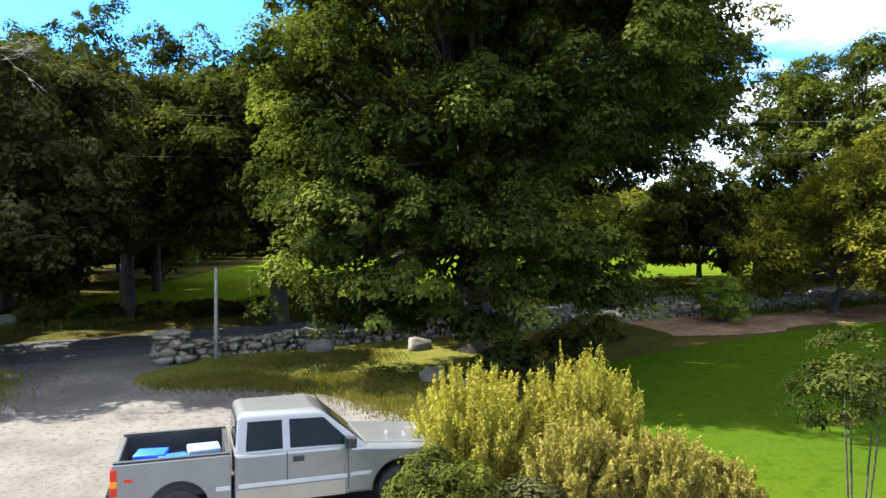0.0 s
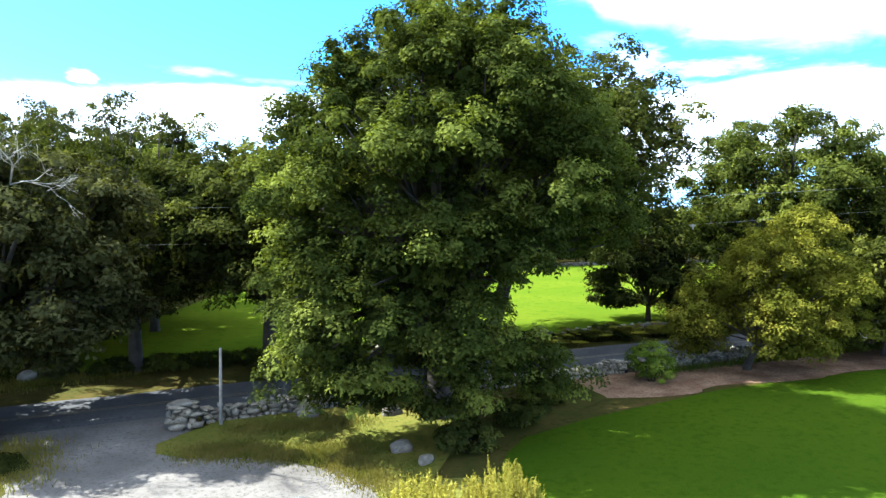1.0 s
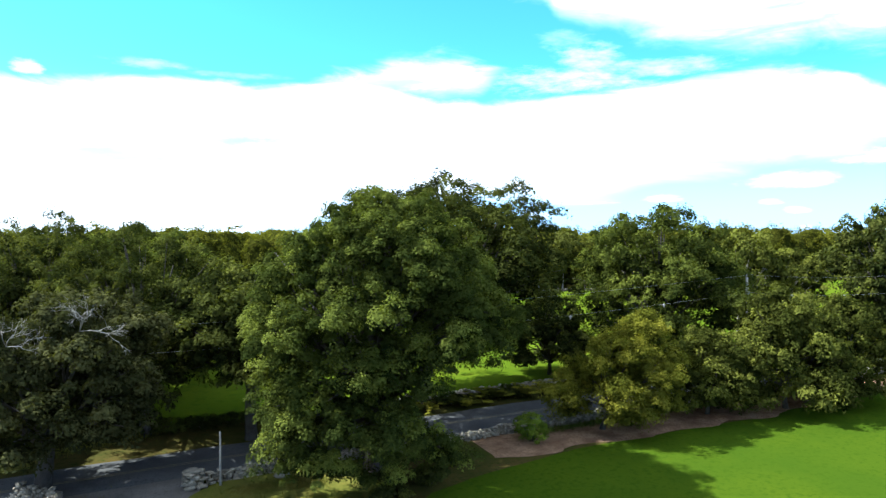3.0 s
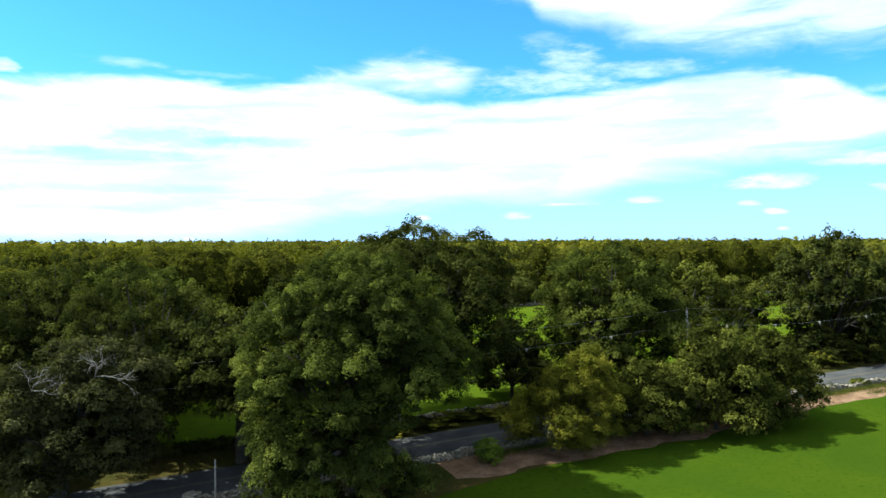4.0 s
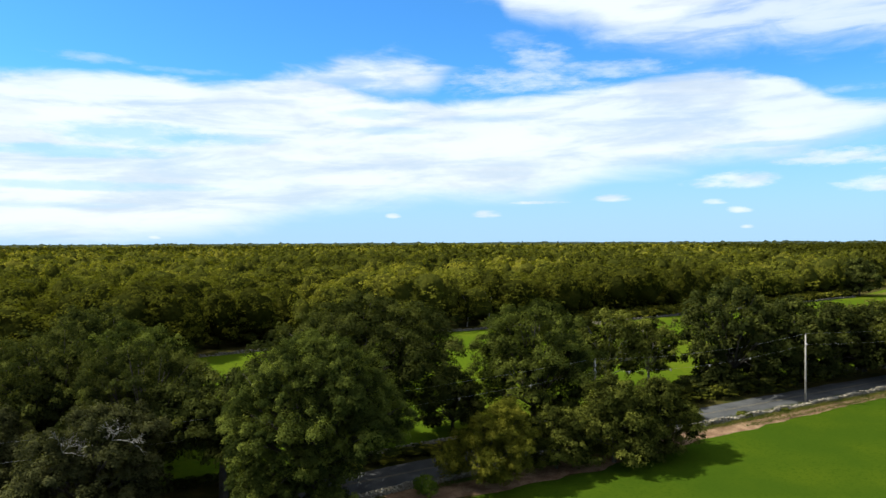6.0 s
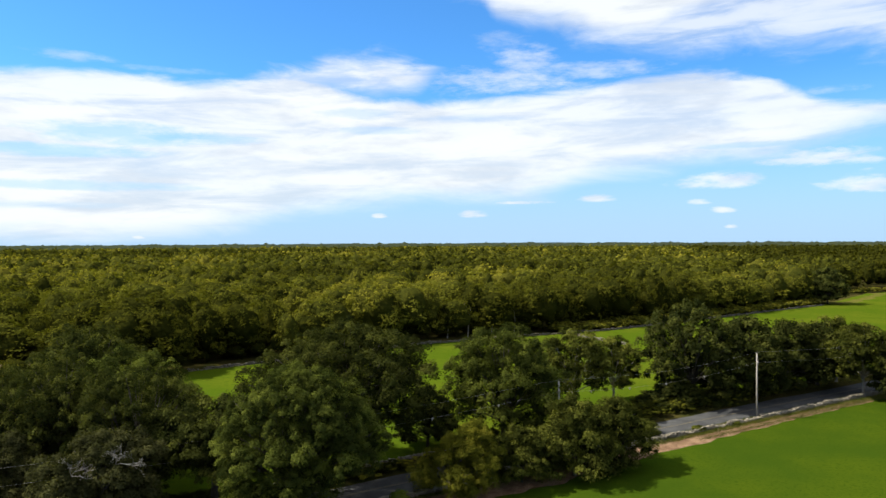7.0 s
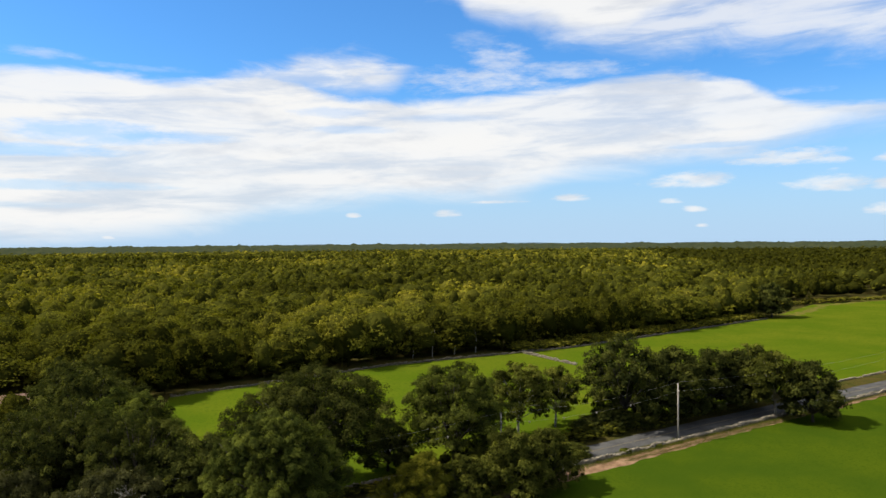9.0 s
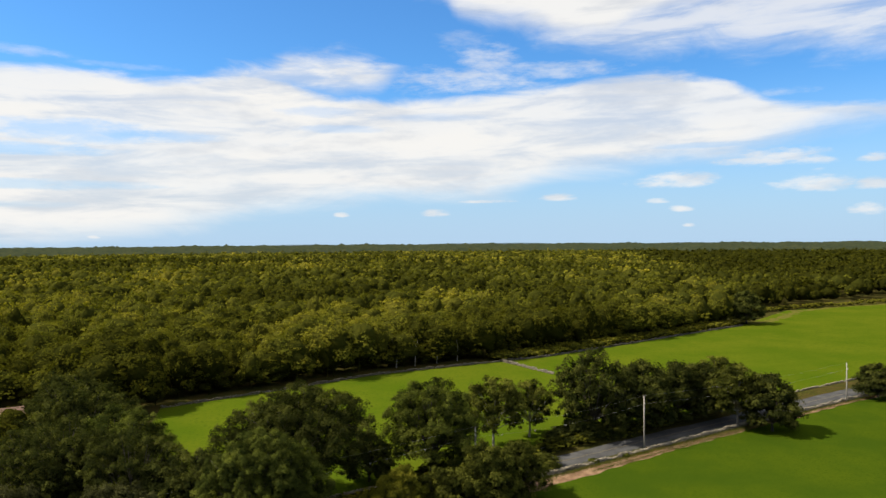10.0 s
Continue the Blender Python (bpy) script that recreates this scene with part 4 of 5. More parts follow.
utility_pole(-8.3, 26.4, 3.5, 0.075, arms=False, label="short grey wooden post standing in the stone wall")


def wire(name, a, b, sag, label, r=0.008):
    a, b = Vector(a), Vector(b)
    bm = bmesh.new()
    pts = []
    for k in range(19):
        t = k / 18
        p = a.lerp(b, t)
        p.z -= sag * 4 * t * (1 - t)
        pts.append(p)
    tube(bm, pts, [r] * 19, 4)
    mesh = part(name, bm, WIRE, None, label)
    return tagged(mesh, label, "wire")


WIRE = material("wire", ((0.16, 0.16, 0.16), (0.24, 0.24, 0.24)), scale=3.0, bump=0.0, rough=0.5)
CERAMIC = material("ceramic", ((0.70, 0.70, 0.68), (0.80, 0.80, 0.78)), scale=3.0, bump=0.0, rough=0.4)
ORDER = [POLES[2], POLES[0], POLES[1], POLES[3]]
for (x0, y0, h0), (x1, y1, h1) in zip(ORDER, ORDER[1:]):
    for drop in (-0.2, 1.4):
        wire("overhead_wire", (x0, y0 - 0.16, gz(x0, y0) + h0 - 0.1 - drop), (x1, y1 - 0.16, gz(x1, y1) + h1 - 0.1 - drop), 0.9 + 0.1 * drop, "thin overhead wire strung between utility poles")


def wire_marker(t, span):
    (x0, y0, h0), (x1, y1, h1) = ORDER[span], ORDER[span + 1]
    z0, z1 = gz(x0, y0) + h0 - 1.5, gz(x1, y1) + h1 - 1.5
    z = z0 + (z1 - z0) * t - (0.9 + 0.14) * 4 * t * (1 - t)
    root = thing("wire_hanger", pose(x0 + (x1 - x0) * t, y0 + (y1 - y0) * t - 0.16, z), "small white hanger on the overhead wire", "wire hanger", "hangers on the wire")
    bm = bmesh.new()
    box(bm, -0.05, -0.05, -0.30, 0.05, 0.05, 0.04, 0.02)
    part("body", bm, POLE, root)
    bm = bmesh.new()
    box(bm, -0.16, -0.03, -0.12, 0.16, 0.03, -0.05, 0.01)
    part("bar", bm, POLE, root)


for t, span in ((0.12, 2), (0.24, 2), (0.02, 2), (0.3, 1), (0.5, 1), (0.68, 1), (0.86, 1)):
    wire_marker(t, span)


# ---------------------------------------------------------------- the pickup
PAINT = material("pewter_paint", ((0.200, 0.203, 0.207), (0.235, 0.237, 0.240)), scale=0.8, rough=0.3, bump=0.0, metal=0.55, coat=0.6, spec=0.5, mottle=0.05)
LOWER = material("tan_lower_paint", ((0.30, 0.27, 0.22), (0.35, 0.32, 0.26)), scale=0.8, rough=0.35, bump=0.0, metal=0.4, coat=0.4, mottle=0.05)
BLACK = material("black_plastic", ((0.012, 0.012, 0.013), (0.03, 0.03, 0.03)), scale=4.0, rough=0.6, bump=0.15)
RUBBER = material("tyre_rubber", ((0.014, 0.014, 0.014), (0.03, 0.03, 0.028)), scale=5.0, rough=0.85, bump=0.3)
CHROME = material("chrome", ((0.55, 0.55, 0.56), (0.66, 0.66, 0.67)), scale=2.0, rough=0.2, bump=0.0, metal=1.0, mottle=0.05)
GLASS = material("tinted_glass", ((0.006, 0.010, 0.014), (0.008, 0.014, 0.020)), scale=1.0, rough=0.06, bump=0.0, spec=0.08, mottle=0.05)
REDLENS = material("red_lens", ((0.42, 0.02, 0.012), (0.50, 0.03, 0.015)), scale=6.0, rough=0.15, bump=0.0, mottle=0.05)
AMBER = material("amber_lens", ((0.60, 0.20, 0.02), (0.70, 0.26, 0.03)), scale=6.0, rough=0.15, bump=0.0, mottle=0.05)
BLUE = material("blue_plastic", ((0.012, 0.075, 0.55), (0.02, 0.11, 0.66)), scale=3.0, rough=0.45, bump=0.2, mottle=0.05)
PALEBLUE = material("white_lid", ((0.13, 0.20, 0.33), (0.18, 0.26, 0.40)), scale=3.0, rough=0.4, bump=0.0, mottle=0.05)
SILL = material("moulding", ((0.34, 0.34, 0.335), (0.40, 0.40, 0.395)), scale=2.0, rough=0.35, bump=0.0, mottle=0.05)


def side_panel(name, outline, y0, y1, mat, parent, bevel=0.02, label=""):
    """A solid from an outline in x and z, as thick as y0 to y1."""
    bm = bmesh.new()
    a = [bm.verts.new((x, y0, z)) for x, z in outline]
    b = [bm.verts.new((x, y1, z)) for x, z in outline]
    fa, fb = bm.faces.new(a), bm.faces.new(b[::-1])
    for k in range(len(a)):
        bm.faces.new((a[k - 1], b[k - 1], b[k], a[k]))
    bmesh.ops.recalc_face_normals(bm, faces=bm.faces)
    if bevel:
        rim = [e for f in (fa, fb) for e in f.edges]
        bmesh.ops.bevel(bm, geom=rim, offset=bevel, segments=2, affect="EDGES", profile=0.5)
    bmesh.ops.triangulate(bm, faces=[f for f in bm.faces if len(f.verts) > 4])
    return part(name, bm, mat, parent, label, smooth=False)


def arch(cx, cz, r, n=12):
    """Points over a wheel, from its rear foot to its front foot."""
    return [(cx - r * math.cos(math.pi * k / n), cz + r * math.sin(math.pi * k / n)) for k in range(n + 1)]


def wheel(parent, x, y):
    hub = bmesh.new()
    prof = [(0.20, 0.105), (0.30, 0.125), (0.365, 0.11), (0.385, 0.07), (0.385, -0.07), (0.365, -0.11), (0.30, -0.125), (0.20, -0.105)]
    n = 28
    rings = [[hub.verts.new((r * math.cos(k * math.tau / n), w, r * math.sin(k * math.tau / n))) for k in range(n)] for r, w in prof]
    for r0, r1 in zip(rings, rings[1:]):
        for k in range(n):
            hub.faces.new((r0[k], r0[(k + 1) % n], r1[(k + 1) % n], r1[k]))
    tyre = part("tyre", hub, RUBBER, parent)
    tyre.matrix_basis = pose(x, y, 0.385)
    bm = bmesh.new()
    side = -1 if y < 0 else 1
    bmesh.ops.create_cone(bm, cap_ends=True, segments=24, radius1=0.205, radius2=0.19, depth=0.15, matrix=pose(0, 0, 0, 90, 0, 0))
    for k in range(5):
        a = k * math.tau / 5
        spoke = bmesh.ops.create_cube(bm, size=1.0, matrix=pose(math.cos(a) * 0.11, side * 0.085, math.sin(a) * 0.11, 0, -math.degrees(a), 0) @ Matrix.Diagonal((0.16, 0.03, 0.06, 1)))
    bmesh.ops.create_cone(bm, cap_ends=True, segments=16, radius1=0.055, radius2=0.05, depth=0.05, matrix=pose(0, side * 0.10, 0, 90, 0, 0))
    rim = part("rim", bm, CHROME, tyre, "bright alloy rim", smooth=False)


def quad(name, pts, mat, parent, label="", thick=0.012):
    """A flat pane through four points, with a little thickness."""
    bm = bmesh.new()
    f = bm.faces.new([bm.verts.new(p) for p in pts])
    bm.normal_update()
    nrm = f.normal * thick
    r = bmesh.ops.extrude_face_region(bm, geom=[f])
    for v in r["geom"]:
        if isinstance(v, bmesh.types.BMVert):
            v.co += nrm
    bmesh.ops.recalc_face_normals(bm, faces=bm.faces)
    return part(name, bm, mat, parent, label, smooth=False)


def pickup(m):
    root = thing("pickup_truck", m, "silver extended-cab pickup truck parked on the gravel", "pickup truck")
    FA, RA, W = 1.93, -1.71, 0.985
    # front: bonnet and wings over the front wheels
    nose = [(0.95, 0.42), (FA - 0.50, 0.42)] + arch(FA, 0.42, 0.50)[1:-1] + [(FA + 0.50, 0.42), (2.80, 0.46), (2.86, 0.62), (2.84, 1.00), (2.76, 1.08), (1.30, 1.20), (0.95, 1.20)]
    side_panel("front_body", nose, -W, W, PAINT, root, 0.05)
    side_panel("bonnet", [(1.34, 1.17), (2.70, 1.06), (2.66, 1.11), (1.36, 1.235)], -0.74, 0.74, PAINT, root, 0.03)
    side_panel("grille", [(2.845, 0.66), (2.885, 0.68), (2.88, 0.98), (2.845, 1.0)], -0.62, 0.62, BLACK, root, 0.01)
    side_panel("front_bumper", [(2.72, 0.36), (2.95, 0.40), (2.96, 0.58), (2.72, 0.62)], -0.96, 0.96, CHROME, root, 0.03)
    for y in (-0.8, 0.8):
        side_panel("headlight", [(2.82, 0.78), (2.875, 0.78), (2.87, 0.98), (2.82, 0.98)], y - 0.15, y + 0.15, CERAMIC, root, 0.01, "clear headlight lens")
    # cab
    side_panel("cab", [(-0.86, 0.42), (0.96, 0.42), (1.02, 1.19), (1.0, 1.24), (-0.86, 1.24)], -W, W, PAINT, root, 0.05)
    bm = bmesh.new()
    lo = [(-0.84, -0.93, 1.22), (1.36, -0.93, 1.20), (1.36, 0.93, 1.20), (-0.84, 0.93, 1.22)]
    hi = [(-0.80, -0.74, 1.80), (0.62, -0.74, 1.80), (0.62, 0.74, 1.80), (-0.80, 0.74, 1.80)]
    top = [(-0.70, -0.60, 1.86), (0.48, -0.60, 1.86), (0.48, 0.60, 1.86), (-0.70, 0.60, 1.86)]
    rows = [[bm.verts.new(p) for p in r] for r in (lo, hi, top)]
    for r0, r1 in zip(rows, rows[1:]):
        for k in range(4):
            bm.faces.new((r0[k - 1], r0[k], r1[k], r1[k - 1]))
    bm.faces.new(rows[2]), bm.faces.new(rows[0][::-1])
    bmesh.ops.recalc_face_normals(bm, faces=bm.faces)
    bmesh.ops.bevel(bm, geom=[e for e in bm.edges if e.verts[0].co.z > 1.3 or e.verts[1].co.z > 1.3], offset=0.035, segments=2, affect="EDGES", profile=0.5)
    part("roof", bm, PAINT, root, smooth=False)
    for sgn in (-1, 1):
        def at(x, z):
            # on the leaning side of the cab
            return (x, sgn * (0.93 - (z - 1.21) / 0.59 * 0.19 + 0.004), z)
        quad("quarter_window", [at(-0.68, 1.27), at(-0.08, 1.27), at(-0.08, 1.72), at(-0.64, 1.72)][::sgn], GLASS, root, "dark tinted rear side window")
        quad("door_window", [at(0.04, 1.27), at(1.10, 1.25), at(0.62, 1.71), at(0.04, 1.72)][::sgn], GLASS, root, "dark door window")
        for x in (-0.02, 1.0):
            side_panel("door_gap", [(x - 0.008, 0.5), (x + 0.008, 0.5), (x + 0.008, 1.22), (x - 0.008, 1.22)], sgn * (W - 0.01), sgn * (W + 0.003), BLACK, root, 0.0)
        side_panel("moulding", [(-0.80, 0.70), (0.98, 0.70), (0.98, 0.77), (-0.80, 0.77)], sgn * (W - 0.01), sgn * (W + 0.014), SILL, root, 0.006, "pale side moulding")
        side_panel("lower_panel", [(-0.84, 0.43), (0.95, 0.43), (0.95, 0.67), (-0.84, 0.67)], sgn * (W - 0.01), sgn * (W + 0.005), LOWER, root, 0.0, "tan painted lower door panel")
        side_panel("wing_moulding", [(1.04, 0.72), (1.40, 0.72), (1.40, 0.78), (1.04, 0.78)], sgn * (W - 0.01), sgn * (W + 0.014), SILL, root, 0.006)
        side_panel("bed_moulding", [(-1.15, 0.70), (-0.92, 0.70), (-0.92, 0.77), (-1.15, 0.77)], sgn * (W - 0.01), sgn * (W + 0.014), SILL, root, 0.006)
        side_panel("door_handle", [(0.08, 1.06), (0.26, 1.06), (0.26, 1.15), (0.08, 1.15)], sgn * (W - 0.01), sgn * (W + 0.03), BLACK, root, 0.012, "black door handle")
        side_panel("mirror", [(0.94, 1.25), (1.10, 1.23), (1.12, 1.40), (0.96, 1.42)], sgn * (W + 0.0), sgn * (W + 0.22), BLACK, root, 0.03, "black door mirror")
        side_panel("mirror_glass", [(0.925, 1.26), (0.94, 1.26), (0.955, 1.40), (0.94, 1.40)], sgn * (W + 0.03), sgn * (W + 0.2), GLASS, root, 0.0)
        # bed sides
        bedside = [(-2.680, 0.50), (RA - 0.47, 0.50)] + arch(RA, 0.45, 0.47)[1:-1] + [(RA + 0.47, 0.50), (-0.91, 0.44), (-0.91, 1.27), (-2.680, 1.27)]
        side_panel("bed_side", bedside, sgn * (W - 0.09), sgn * W, PAINT, root, 0.02)
        side_panel("bed_rail", [(-2.660, 1.272), (-0.92, 1.272), (-0.92, 1.30), (-2.660, 1.30)], sgn * (W - 0.10), sgn * (W - 0.005), BLACK, root, 0.008, "black plastic rail cap")
        side_panel("wheel_arch_lining", arch(RA, 0.45, 0.50) + arch(RA, 0.45, 0.46)[::-1], sgn * 0.55, sgn * (W - 0.1), BLACK, root, 0.0)
        tail = side_panel("tail_light", [(-2.700, 0.78), (-2.600, 0.78), (-2.600, 1.20), (-2.700, 1.20)], sgn * (W - 0.14), sgn * (W + 0.006), REDLENS, root, 0.01, "red tail light lens")
        side_panel("amber_lens", [(-2.705, 0.92), (-2.598, 0.92), (-2.598, 1.02), (-2.705, 1.02)], sgn * (W - 0.15), sgn * (W + 0.009), AMBER, tail, 0.0, "amber part of the lens")
    for sgn in (-1, 1):
        side_panel("bed_lining", [(-2.620, 0.745), (-0.99, 0.745), (-0.99, 1.265), (-2.620, 1.265)], sgn * (W - 0.115), sgn * (W - 0.092), BLACK, root, 0.0, "black plastic bed lining")
    side_panel("gate_lining", [(-2.608, 0.745), (-2.590, 0.745), (-2.590, 1.255), (-2.608, 1.255)], -0.84, 0.84, BLACK, root, 0.0)
    side_panel("badge", [(-2.500, 0.98), (-2.380, 0.98), (-2.380, 1.03), (-2.500, 1.03)], -W - 0.004, -W + 0.01, REDLENS, root, 0.0, "small red badge")
    quad("windscreen", [(1.30, -0.84, 1.245), (1.30, 0.84, 1.245), (0.70, 0.68, 1.765), (0.70, -0.68, 1.765)], GLASS, root, "dark windscreen")
    quad("rear_window", [(-0.842, 0.72, 1.32), (-0.842, -0.72, 1.32), (-0.814, -0.62, 1.72), (-0.814, 0.62, 1.72)], GLASS, root, "dark rear window")
    side_panel("bed_floor", [(-2.640, 0.66), (-0.92, 0.66), (-0.92, 0.74), (-2.640, 0.74)], -0.90, 0.90, BLACK, root, 0.0, "black bed liner")
    side_panel("bed_front", [(-0.99, 0.70), (-0.91, 0.70), (-0.91, 1.27), (-0.99, 1.27)], -0.90, 0.90, BLACK, root, 0.01)
    side_panel("tailgate", [(-2.680, 0.62), (-2.610, 0.62), (-2.610, 1.26), (-2.680, 1.26)], -0.84, 0.84, PAINT, root, 0.015)
    side_panel("rear_bumper", [(-2.840, 0.46), (-2.600, 0.46), (-2.600, 0.64), (-2.820, 0.64)], -0.94, 0.94, CHROME, root, 0.03)
    side_panel("chassis", [(-2.7, 0.34), (2.6, 0.34), (2.6, 0.52), (-2.7, 0.52)], -0.45, 0.45, BLACK, root, 0.0)
    for x in (FA, RA):
        for y in (-0.84, 0.84):
            wheel(root, x, y)
    return root


TRUCK = pose(-2.9, 12.9, gz(-3, 12.9) + 0.03, 0, 0, 19)
pickup(TRUCK)


def bed_box(name, x, y, size, turn, mat, lid, label, category):
    """A moulded box with a lid lip, standing in the truck's bed."""
    sx, sy, sz = size
    root = thing(name, TRUCK @ pose(x, y, 0.745, 0, 0, turn), label, category, "load in the truck bed")
    bm = bmesh.new()
    box(bm, -sx / 2, -sy / 2, 0, sx / 2, sy / 2, sz * 0.8, 0.025)
    part("tub", bm, mat, root)
    bm = bmesh.new()
    box(bm, -sx / 2 - 0.02, -sy / 2 - 0.02, sz * 0.8 + 0.002, sx / 2 + 0.02, sy / 2 + 0.02, sz, 0.025)
    part("lid", bm, lid, root)


bed_box("cooler", -1.32, -0.28, (0.48, 0.45, 0.53), 4, BLUE, PALEBLUE, "blue cooler with a pale lid in the truck bed", "cooler")
bed_box("storage_tub", -2.15, -0.10, (0.46, 0.42, 0.47), -8, BLUE, BLUE, "bright blue plastic tub in the truck bed", "tub")
bed_box("storage_tub", -1.80, -0.42, (0.42, 0.40, 0.44), 10, BLUE, BLUE, "low blue plastic tub in the truck bed", "tub")
bed_box("storage_tub", -2.05, -0.62, (0.36, 0.28, 0.42), 0, BLUE, PALEBLUE, "small tub with a pale lid in the truck bed", "tub")


# ---------------------------------------------------------------- boulders, walls and the far house
def stone_proto(seed, sub=1):
    """A rough field stone about one metre across."""
    rng = np.random.default_rng(seed)
    bm = bmesh.new()
    bmesh.ops.create_icosphere(bm, subdivisions=sub, radius=0.5)
    v = np.array([p.co[:] for p in bm.verts])
    f = np.array([[p.index for p in g.verts] for g in bm.faces])
    bm.free()
    # flatten some sides, as split stones are
    for _ in range(5):
        d = ball(rng, 1)[0]
        h = rng.uniform(0.26, 0.4)
        k = v @ d
        v -= np.outer(np.maximum(k - h, 0), d)
    return v * (1 + rng.normal(scale=0.05, size=(len(v), 1))), f


PROTOS = [stone_proto(k) for k in range(10)]
FINE_PROTOS = [stone_proto(k + 50, 2) for k in range(4)]


def boulder(x, y, sx, sy, sz, turn, k, label, lift=0.0):
    v, f = FINE_PROTOS[k]
    ob = new("boulder", mesh_of("boulder", v, f, BOULDER, True))
    ob.matrix_basis = pose(x, y, gz(x, y) + sz * 0.30 + lift, 4, -5, turn) @ Matrix.Diagonal((sx, sy, sz, 1))
    tagged(ob, label, "boulder")


boulder(-0.3, 22.4, 1.05, 0.75, 0.62, 20, 0, "rounded grey boulder under the oak")
boulder(0.6, 21.0, 0.8, 0.55, 0.5, 70, 1, "grey boulder beside the bed")
boulder(-1.0, 27.2, 1.3, 0.8, 0.7, 10, 2, "flat pale boulder by the wall")
boulder(-4.6, 27.3, 1.3, 0.8, 0.7, -10, 3, "flat tan boulder by the wall")
boulder(-9.95, 26.3, 1.25, 1.0, 0.38, 19, 1, "broad capstone on the wall's end pillar", 0.93)
boulder(-21.5, 35.6, 1.2, 0.9, 0.9, 30, 1, "pale boulder across the road")
boulder(-17.6, 23.2, 0.8, 0.7, 0.6, 0, 2, "grey stone at the driveway's edge")


def wall_course(points, high, wide, size, seed):
    """Places for the stones of a tumbled dry wall, in staggered courses along a line."""
    rng = np.random.default_rng(seed)
    out = []
    pts = [np.array(p, float) for p in points]
    for a, b in zip(pts, pts[1:]):
        length, turn = np.hypot(*(b - a)), math.degrees(math.atan2(*(b - a)[::-1]))
        across = np.array((-(b - a)[1], (b - a)[0])) / length
        slump = rng.uniform(0.40, 1.12, int(length / 1.3) + 3)
        level, course = -0.10, 0
        while level < high:
            tall = size * (0.85 - 0.12 * course)
            for side in ((-1, 1) if wide > size * 1.3 else (0,)):
                u = rng.uniform(-0.3, 0.3) * size
                while u < length:
                    w = size * rng.choice((0.6, 0.8, 1.0, 1.3, 1.8)) * rng.uniform(0.85, 1.15)
                    here = high * np.interp(u / 1.3, np.arange(len(slump)), slump)
                    if level + tall * 0.4 < here:
                        h = tall * rng.uniform(0.75, 1.3)
                        o = a + (b - a) * np.clip((u + w / 2) / length, 0, 1) + across * (side * (wide / 2 - size * 0.4) * (1 - 0.3 * level / high) + rng.normal(scale=0.05))
                        out.append((u, (o[0], o[1], gz(*o) + level + h * 0.5 + rng.normal(scale=0.03)), (w * 1.22, size * rng.uniform(0.9, 1.6), h * 1.4), turn + rng.uniform(-25, 25), rng.uniform(-16, 16)))
                    u += w
            level += tall * 0.78
            course += 1
        if b is pts[1]:
            out.sort(key=lambda q: q[0])
    return [q[1:] for q in out]


def joined_stones(name, places, label, seed, parent=None):
    rng = np.random.default_rng(seed)
    V, F, n = [], [], 0
    for (x, y, z), sc, turn, tip in places:
        v, f = PROTOS[rng.integers(len(PROTOS))]
        m = np.array(pose(0, 0, 0, tip, tip * 0.7, turn).to_3x3()) * np.array(sc)[None, :]
        V.append(v @ m.T + np.array((x, y, z))), F.append(f + n)
        n += len(v)
    me = mesh_of(name, np.concatenate(V), np.concatenate(F), STONE)
    return tagged(place_mesh(name, me, parent), label, kind="stuff")


def dry_wall(name, points, high, wide, size, seed, label, single=0):
    """A dry stone wall; its first stones are pieces of their own, the rest are joined."""
    places = wall_course(points, high, wide, size, seed)
    root = thing(name, Matrix(), label, "stone wall", kind="structure")
    rng = np.random.default_rng(seed + 1)
    if single:
        meshes = [mesh_of("stone", v, f, STONE) for v, f in PROTOS]
        for (x, y, z), sc, turn, tip in places[:single]:
            place_mesh("stone", meshes[rng.integers(10)], root, "", pose(x, y, z, tip, tip * 0.7, turn) @ Matrix.Diagonal((*sc, 1)))
    if places[single:]:
        joined_stones("wall_stones", places[single:], "", seed + 2, root)


far_wall = [(-24, 111.5), (4, 123.5), (30, 137), (72, 148), (88, 152), (122, 168), (160, 187), (198, 205.5)]
dry_wall("meadow_wall", far_wall, 0.65, 0.5, 0.42, 80, "grey dry stone wall along the edge of the woods")
dry_wall("cross_wall", [(72, 147.5), (79.8, 124.5)], 0.8, 0.7, 0.5, 82, "pale dry stone wall across the meadow")
dry_wall("field_wall", [along(1, 11.6), along(86, 12.2), along(175, 12.2)], 0.42, 0.4, 0.38, 84, "low dry stone wall on the far side of the road")

# the house among the trees
SHINGLE = material("brown_shingle", ((0.10, 0.06, 0.045), (0.17, 0.10, 0.075)), scale=1.5, bump=0.5, bump_scale=8.0)
TRIM = material("white_trim", ((0.70, 0.69, 0.66), (0.80, 0.79, 0.76)), scale=1.0, bump=0.1)


